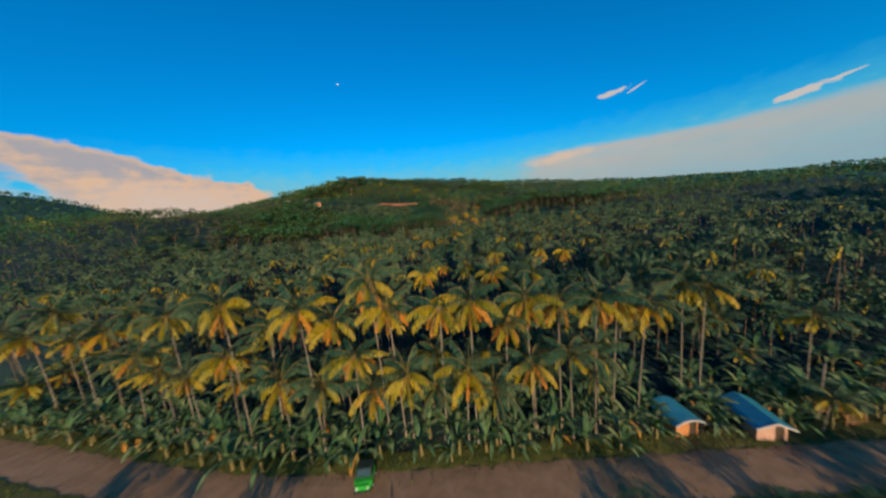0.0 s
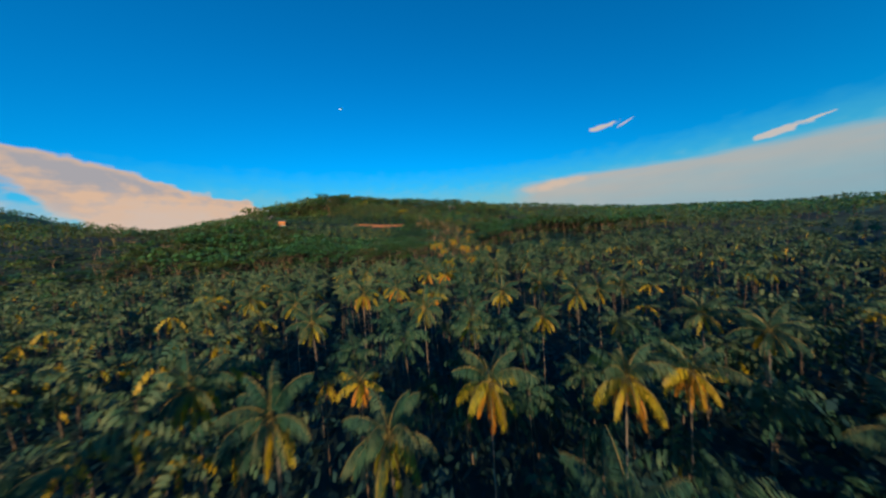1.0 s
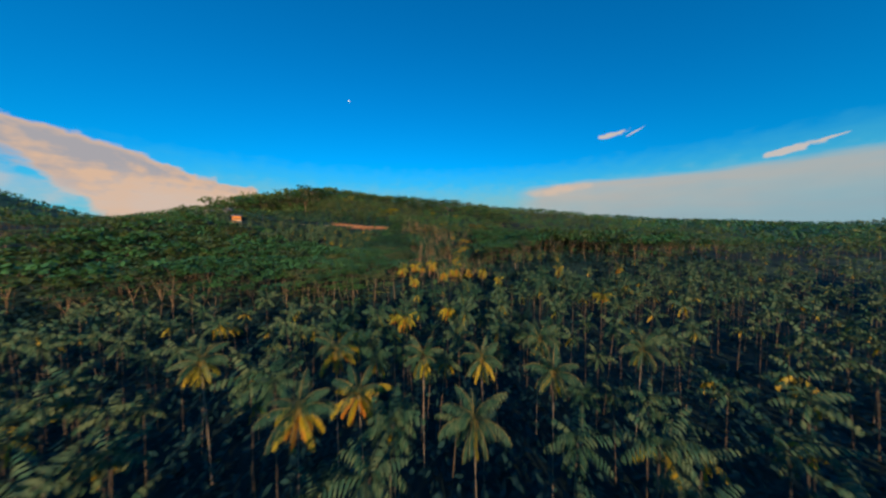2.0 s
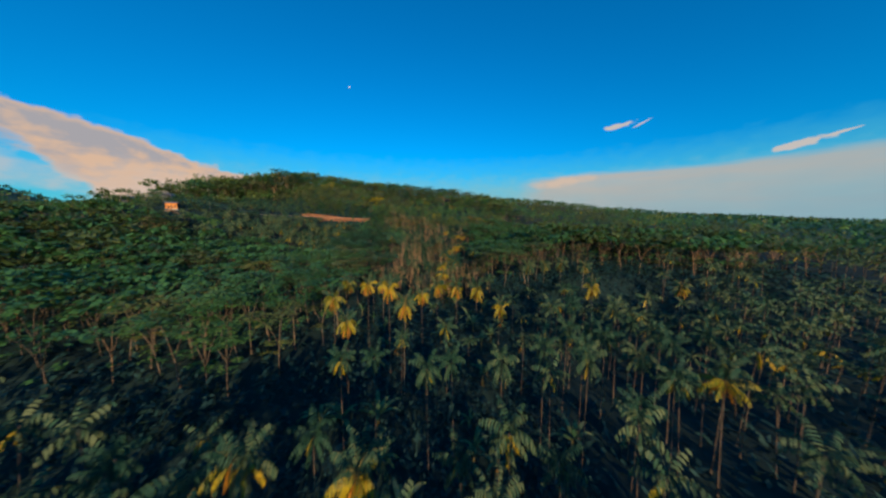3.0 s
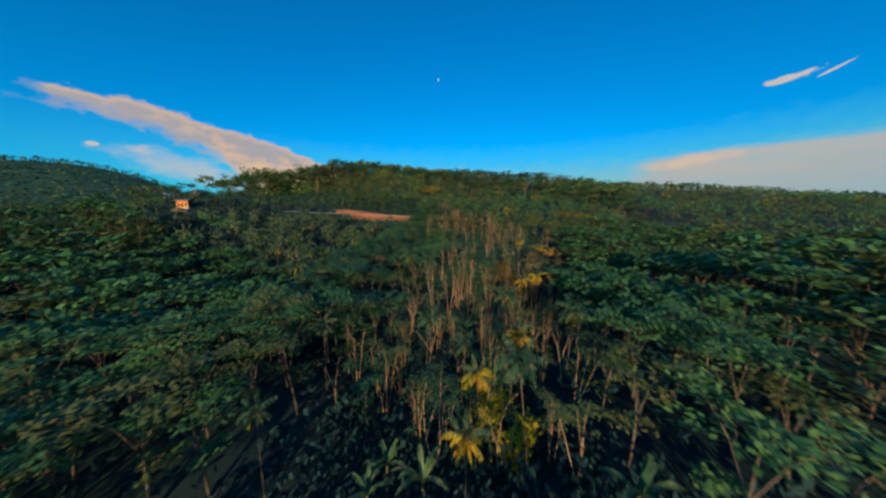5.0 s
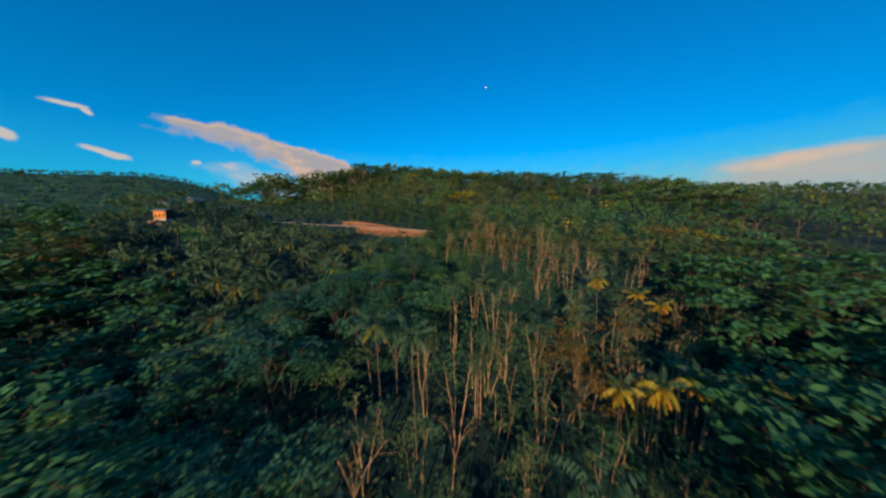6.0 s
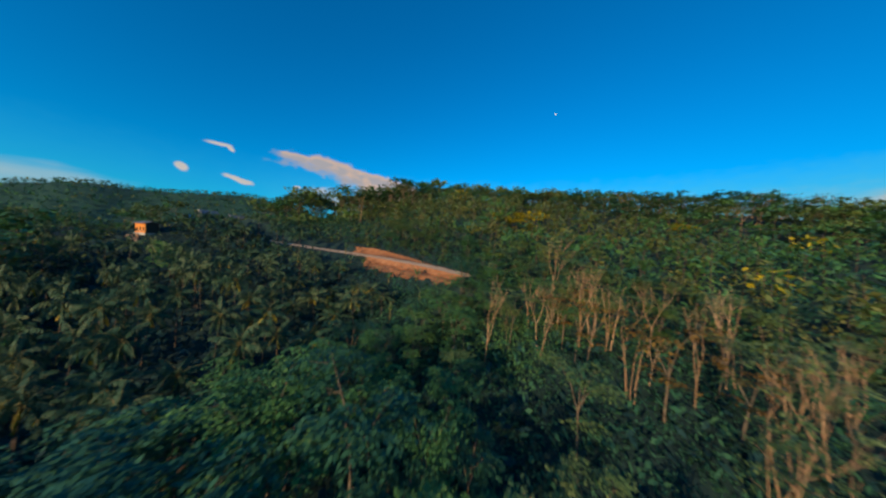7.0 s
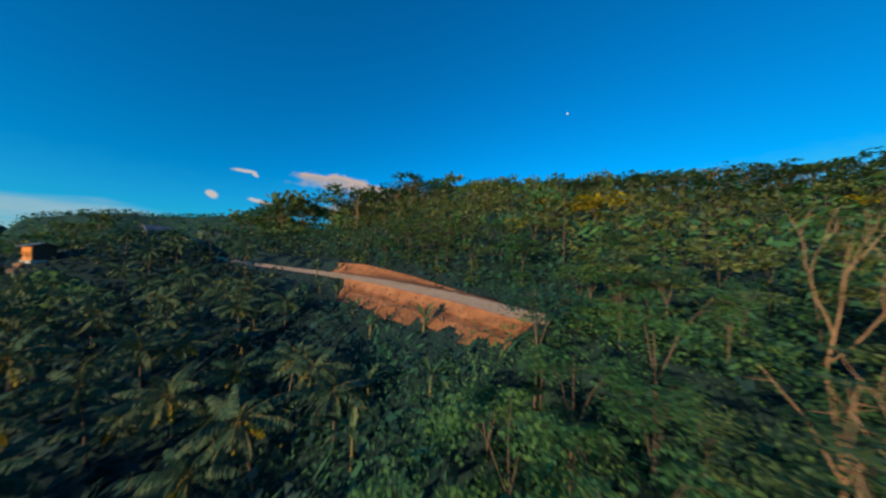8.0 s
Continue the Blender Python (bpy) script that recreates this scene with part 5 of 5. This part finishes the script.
GREEN_PAINT = material("green car paint", [(0.3, (0.02, 0.30, 0.03)), (0.7, (0.05, 0.48, 0.06))], 2, 0.3, spec=0.6)
RUBBER = material("tyre rubber", [(0.3, (0.015, 0.015, 0.015)), (0.7, (0.04, 0.04, 0.04))], 5, 0.9)
GLASS = material("dark window glass", [(0.3, (0.02, 0.03, 0.04)), (0.7, (0.04, 0.05, 0.06))], 2, 0.08, spec=0.8)
CHROME = material("worn bright metal", [(0.3, (0.5, 0.5, 0.5)), (0.7, (0.7, 0.7, 0.7))], 4, 0.3)
MOON = material("pale moon", [(0.3, (0.75, 0.75, 0.75)), (0.7, (0.85, 0.85, 0.85))], 0.05, 1.0)


PINK_WALL = material("pink limewash", [(0.3, (0.42, 0.22, 0.15)), (0.7, (0.58, 0.34, 0.25))], 1.4, 0.9)
BROWN_WALL = material("grey-brown wall", [(0.3, (0.13, 0.12, 0.11)), (0.7, (0.24, 0.22, 0.20))], 1.1, 0.9)
# the orange of sun on the poles is put into the bamboo colour
BAMBOO = material("sunlit bamboo pole", [(0.3, (0.30, 0.14, 0.05)), (0.7, (0.50, 0.27, 0.11))], 3, 0.6)
CANVAS = material("dark canvas", [(0.3, (0.010, 0.022, 0.018)), (0.7, (0.025, 0.04, 0.03))], 3, 0.9)


def grid_wall(xs, zs, t, holes):
    """One wall along x, t thick towards +y, cut at xs and zs, with the cells in holes left open."""
    s, index = Soup(), {}

    def at(i, k, b):
        if (i, k, b) not in index:
            index[i, k, b] = len(s.v)
            s.v.append((xs[i], t if b else 0.0, zs[k]))
        return index[i, k, b]

    n, m = len(xs) - 1, len(zs) - 1
    solid = {(i, k) for i in range(n) for k in range(m)} - set(holes)
    for i, k in sorted(solid):
        s.f.append((at(i, k, 0), at(i + 1, k, 0), at(i + 1, k + 1, 0), at(i, k + 1, 0)))
        s.f.append((at(i, k + 1, 1), at(i + 1, k + 1, 1), at(i + 1, k, 1), at(i, k, 1)))
        for (di, dk), (a, b) in (((-1, 0), ((i, k + 1), (i, k))), ((1, 0), ((i + 1, k), (i + 1, k + 1))), ((0, -1), ((i, k), (i + 1, k))), ((0, 1), ((i + 1, k + 1), (i, k + 1)))):
            if (i + di, k + dk) not in solid:
                s.f.append((at(*b, 0), at(*a, 0), at(*a, 1), at(*b, 1)))
    s.k = [0] * len(s.f)
    return s


def wall_with_opening(w, h, t, ox0, ox1, oz0, oz1):
    """A wall along x from 0 to w with one real opening."""
    zs = [0.0, oz0, oz1, h] if oz0 > 0 else [0.0, oz1, h]
    return grid_wall([0.0, ox0, ox1, w], zs, t, [(1, 1 if oz0 > 0 else 0)])


def make_house(x, y, turn, w, d, h, rise, wall_mat, roof_mat, label, curved=True, name="house"):
    """A small one-storey house: its door faces -y, its ridge runs along y."""
    root = tagged(new(name), label, "house")
    root.matrix_basis = Matrix.Translation((x, y, height(x, y) - 0.12)) @ pose(0, 0, 0, 0, 0, turn)
    door = (w * 0.60, w * 0.60 + 0.85)
    front = part("wall", wall_with_opening(w, h, 0.15, door[0], door[1], 0.0, 2.0), wall_mat, root)
    front.matrix_basis = pose(-w / 2, 0, 0)
    back = part("wall", wall_with_opening(w, h, 0.15, w * 0.4, w * 0.6, 0.9, 1.8), wall_mat, root)
    back.matrix_basis = pose(w / 2, d, 0, 0, 0, 180)
    for sx in (-1, 1):
        side = part("wall", wall_with_opening(d - 0.31, h, 0.15, d * 0.4, d * 0.6, 0.9, 1.8), wall_mat, root)
        side.matrix_basis = pose(w / 2, 0.155, 0, 0, 0, 90) if sx > 0 else pose(-w / 2, d - 0.155, 0, 0, 0, -90)
        win = Soup()
        win.box(d * 0.4 + 0.02, 0.05, 0.92, d * 0.6 - 0.02, 0.08, 1.78)
        pane = part("window", win, GLASS, root)
        pane.matrix_basis = side.matrix_basis
    leaf = Soup()
    leaf.box(door[0] + 0.03, 0.06, 0.02, door[1] - 0.03, 0.10, 1.97)
    part("door", leaf, DARK_WOOD, root, "dark wooden door").matrix_basis = pose(-w / 2, 0, 0)
    # gables, then the roof sheets, bowed or straight
    n, over = 8, 0.45
    prof = [((i / n * 2 - 1), (1 - abs(i / n * 2 - 1) ** (2.0 if curved else 1.0))) for i in range(n + 1)]
    for gy in (0.0, d - 0.15):
        g = Soup()
        a = [(p * (w / 2), gy, h + q * rise * 0.93) for p, q in prof]
        b = [(p * (w / 2), gy + 0.15, h + q * rise * 0.93) for p, q in prof]
        m = n + 1
        g.add(a + b, [tuple(range(m)), tuple(range(2 * m - 1, m - 1, -1))] + [(i, i + m, i + m + 1, i + 1) for i in range(n)])
        part("gable", g, wall_mat, root)
    for sx in (0, 1):
        r = Soup()
        half_prof = prof[: n // 2 + 1] if sx == 0 else prof[n // 2:]
        k = len(half_prof)
        for z in (0.0, 0.06):
            for yy in (-over, d + over):
                r.v += [(p * (w / 2 + over) , yy, h + q * rise + z - 0.02 - 0.1 * (abs(p) > 0.9)) for p, q in half_prof]
        for i in range(k - 1):
            r.f += [(i, i + 1, k + i + 1, k + i), (2 * k + i, 3 * k + i, 3 * k + i + 1, 2 * k + i + 1), (i, 2 * k + i, 2 * k + i + 1, i + 1), (k + i, k + i + 1, 3 * k + i + 1, 3 * k + i)]
        r.f += [(0, k, 3 * k, 2 * k), (k - 1, 3 * k - 1, 4 * k - 1, 2 * k - 1)]
        r.k = [0] * len(r.f)
        part("roof", r, roof_mat, root, smooth=False)
        fascia = Soup()
        for (p, q), (p2, q2) in zip(half_prof, half_prof[1:]):
            x0, x1 = p * (w / 2 + over), p2 * (w / 2 + over)
            z0, z1 = h + q * rise - 0.02, h + q2 * rise - 0.02
            y0, y1 = -over - 0.05, -over - 0.005
            fascia.add([(x0, y0, z0 - 0.14), (x1, y0, z1 - 0.14), (x1, y0, z1 + 0.08), (x0, y0, z0 + 0.08), (x0, y1, z0 - 0.14), (x1, y1, z1 - 0.14), (x1, y1, z1 + 0.08), (x0, y1, z0 + 0.08)],
                       [(0, 1, 2, 3), (7, 6, 5, 4), (0, 4, 5, 1), (3, 2, 6, 7)])
        part("fascia", fascia, WHITE_WALL, root, "pale fascia board")
    return root


make_house(25.9, 24.6, 4, 2.5, 2.9, 2.0, 0.55, PLASTER, BLUE_ROOF, "small cream house with a bowed blue metal roof")
make_house(33.6, 23.4, -8, 2.7, 4.0, 1.9, 0.75, PINK_WALL, BLUE_ROOF, "small pink house with blue gable roof and pale fascia", False)


def make_pole_shed(x, y, turn):
    """A small open shed of lashed bamboo poles with crossed laths on its front."""
    root = tagged(new("pole_shed"), "small open shed frame of sunlit bamboo poles", "shed")
    root.matrix_basis = Matrix.Translation((x, y, height(x, y) - 0.1)) @ pose(0, 0, 0, 0, 0, turn)
    w, d, h = 2.6, 1.8, 1.5

    def pole(name, a, b, r):
        q = Soup()
        q.tube([a, b], [r, r * 0.85], 6)
        part(name, q, BAMBOO, root, smooth=True)

    for px in (0, w):
        for py in (0, d):
            pole("post", (px, py, 0), (px, py, h + 0.25 * (py > 0)), 0.07)
    for py in (0, d):
        pole("beam", (-0.2, py, h + 0.25 * (py > 0)), (w + 0.2, py, h + 0.25 * (py > 0)), 0.06)
        pole("rail", (-0.1, py, 0.55), (w + 0.1, py, 0.6), 0.05)
    for k in range(7):
        pole("rafter", (k * w / 6, -0.3, h - 0.02), (k * w / 6, d + 0.25, h + 0.34), 0.045)
    for k in range(6):
        pole("lath", (k * w / 6, -0.06, 0.1), ((k + 1) * w / 6, -0.06, h - 0.1), 0.03)
        pole("lath", ((k + 1) * w / 6, -0.1, 0.1), (k * w / 6, -0.1, h - 0.1), 0.03)
    return root


make_pole_shed(42.6, 24.4, 8)


def make_hill_house(x, y, turn):
    """The orange house on the knoll: a low wide front with three windows, a white end wall and a low dark roof."""
    root = tagged(new("hill_house"), "small house with bright orange front and low dark roof", "house")
    root.matrix_basis = Matrix.Translation((x, y, height(x, y) - 0.2)) @ pose(0, 0, 0, 0, 0, turn)
    w, d, h, rise = 3.8, 2.6, 3.0, 0.5
    s = Soup()
    s.box(-w / 2 - 0.2, -0.2, 0, w / 2 + 0.2, d + 0.2, 0.55, bevel=0.1)
    part("plinth", s, WHITE_WALL, root, "pale plinth")
    wins = ((0.4, 0.95), (1.6, 2.2), (2.85, 3.4))
    front = grid_wall([0.0] + [v for p in wins for v in p] + [w], [0.55, 1.15, 2.05, h], 0.2, [(1, 1), (3, 1), (5, 1)])
    part("wall", front, ORANGE_WALL, root, "bright orange front wall").matrix_basis = pose(-w / 2, 0, 0)
    for x0, x1 in wins:
        pane = Soup()
        pane.box(x0 + 0.02, 0.1, 1.17, x1 - 0.02, 0.14, 2.03)
        win = part("window", pane, GLASS, root)
        win.matrix_basis = pose(-w / 2, 0, 0)
        sill = Soup()
        sill.box(x0 - 0.08, -0.07, 1.07, x1 + 0.08, -0.005, 1.15)
        part("sill", sill, WHITE_WALL, win, "pale window sill")
    # the dark end and its gable have their shade put into the colour
    for x0, x1, y0, y1, mat, note in ((-w / 2, -w / 2 + 0.2, 0.205, d - 0.205, WHITE_WALL, "white end wall"), (w / 2 - 0.2, w / 2, 0.205, d - 0.205, DARK_WOOD, "end wall, shade in its dark colour"), (-w / 2, w / 2, d - 0.2, d, DARK_WOOD, "dark board wall")):
        s = Soup()
        s.box(x0, y0, 0.555, x1, y1, h)
        part("wall", s, mat, root, note)
    for sy in (0, 1):
        s = Soup()
        e, c = (-0.55, d / 2) if sy == 0 else (d + 0.45, d / 2)
        a, b = -w / 2 - 0.4, w / 2 + 0.4
        s.add([(a, e, h - 0.06), (b, e, h - 0.06), (b, c, h + rise), (a, c, h + rise), (a, e, h + 0.04), (b, e, h + 0.04), (b, c, h + rise + 0.1), (a, c, h + rise + 0.1)],
              [(3, 2, 1, 0), (4, 5, 6, 7), (0, 1, 5, 4), (1, 2, 6, 5), (3, 0, 4, 7), (2, 3, 7, 6)])
        part("roof", s, GREY_ROOF, root, "dark weathered roof sheet")
    for sx in (-1, 1):
        g = Soup()
        x0, x1 = sx * (w / 2 - 0.2), sx * w / 2
        g.add([(x0, 0.1, h), (x0, d - 0.1, h), (x0, d / 2, h + rise - 0.03), (x1, 0.1, h), (x1, d - 0.1, h), (x1, d / 2, h + rise - 0.03)], [(0, 1, 2), (5, 4, 3), (0, 2, 5, 3), (1, 4, 5, 2), (0, 3, 4, 1)])
        part("gable", g, WHITE_WALL if sx < 0 else DARK_WOOD, root)
    return root


make_hill_house(HUT[0] + 0.6, HUT[1], 27)
for x, y, turn, w, d, roof, wall in ((-114, 217, 20, 3.4, 4.2, GREY_ROOF, BROWN_WALL), (-121, 224, 60, 3.6, 4.6, GREY_ROOF, BROWN_WALL), (-130, 214, 35, 3.6, 4.4, BLUE_ROOF, BROWN_WALL), (-136, 228, 10, 3.4, 4.2, GREY_ROOF, BROWN_WALL)):
    make_house(x, y, turn, w, d, 2.4, 1.2, wall, roof, "small village house with weathered roof on the hill", False)


def make_jeep(x, y, turn):
    """A small boxy green jeep, nose towards -y."""
    root = tagged(new("jeep"), "small bright green boxy jeep standing on the dirt road", "jeep")
    root.matrix_basis = Matrix.Translation((x, y, LOW_ROAD_Z + 0.06)) @ pose(0, 0, 0, 0, 0, turn)
    s = Soup()
    s.box(-0.9, 0.0, 0.45, 0.9, 1.9, 1.15, bevel=0.12)
    s.box(-0.75, -0.35, 0.5, 0.75, 0.02, 1.05, bevel=0.1)
    part("body", s, GREEN_PAINT, root)
    s = Soup()
    a = [(-0.85, 0.5, 1.15), (0.85, 0.5, 1.15), (0.85, 1.85, 1.15), (-0.85, 1.85, 1.15), (-0.75, 0.85, 1.85), (0.75, 0.85, 1.85), (0.78, 1.8, 1.85), (-0.78, 1.8, 1.85)]
    s.add(a, [(0, 1, 5, 4), (1, 2, 6, 5), (2, 3, 7, 6), (3, 0, 4, 7), (4, 5, 6, 7)])
    part("canvas_top", s, CANVAS, root, "dark canvas top")
    s = Soup()
    s.add([(-0.7, 0.56, 1.24), (0.7, 0.56, 1.24), (0.63, 0.80, 1.77), (-0.63, 0.80, 1.77)], [(0, 1, 2, 3)])
    s.v = [(p[0], p[1] - 0.03, p[2]) for p in s.v]
    part("windscreen", s, GLASS, root)
    s = Soup()
    s.box(-0.88, -0.48, 0.42, 0.88, -0.36, 0.6, bevel=0.04)
    part("bumper", s, CANVAS, root, "dark metal bumper")
    for sx in (-0.55, 0.55):
        s = Soup()
        s.tube([(sx, -0.34, 0.82), (sx, -0.40, 0.82)], [0.13, 0.11], 10)
        part("headlight", s, CHROME, root)
    for sx in (-0.82, 0.82):
        for yy in (0.3, 1.5):
            s = Soup()
            s.tube([(sx - 0.11, yy, 0.34), (sx - 0.09, yy, 0.34), (sx + 0.09, yy, 0.34), (sx + 0.11, yy, 0.34)], [0.26, 0.34, 0.34, 0.26], 14)
            wheel = part("wheel", s, RUBBER, root)
            s = Soup()
            o = 0.115 if sx > 0 else -0.115
            s.tube([(sx + o * 0.9, yy, 0.34), (sx + o * 1.06, yy, 0.34)], [0.17, 0.15], 10)
            part("rim", s, CHROME, wheel)
    return root


make_jeep(-9.4, 20.9, 4)

# weathered posts at the road's edge; bare trunks stand in for two poles and a dead palm
for x, y, h in ((-6.0, 18.3, 0.8), (-16.5, 18.3, 0.7)):
    s = Soup()
    s.tube([(0, 0, -0.2), (0.02, 0, h * 0.6), (0.0, 0.03, h)], [0.09, 0.08, 0.06], 7)
    post = tagged(new("fence_post", s.data("fence_post", [DARK_WOOD], True)), "short dark wooden post beside the road", "post", "roadside posts")
    post.matrix_basis = Matrix.Translation((x, y, height(x, y)))
for x, y, h in ((-42.0, 33.5, 6.5), (41.0, 25.5, 6.8), (-2.5, 29.5, 6.5)):
    s = Soup()
    s.tube([(0, 0, -0.2), (0.1, 0, h * 0.5), (0.35, 0.05, h)], [0.16, 0.13, 0.10], 7)
    snag = tagged(new("palm_snag", s.data("palm_snag", [PALM_BARK], True)), "bare grey pole-like trunk", "dead palm", "dead palms")
    snag.matrix_basis = Matrix.Translation((x, y, height(x, y)))

s = Soup()
n = 12
for i in range(n + 1):
    for j in range(2 * n):
        a, b = math.pi * i / n, math.pi * j / n
        s.v.append((math.sin(a) * math.cos(b) * 11, math.sin(a) * math.sin(b) * 11, math.cos(a) * 11))
s.f = [(i * 2 * n + j, (i + 1) * 2 * n + j, (i + 1) * 2 * n + (j + 1) % (2 * n), i * 2 * n + (j + 1) % (2 * n)) for i in range(n) for j in range(2 * n)]
s.k = [0] * len(s.f)
moon = tagged(new("moon", s.data("moon", [MOON], True)), "small pale daytime moon in the blue sky", "moon")
moon.location = (-1290, 3690, 1830)
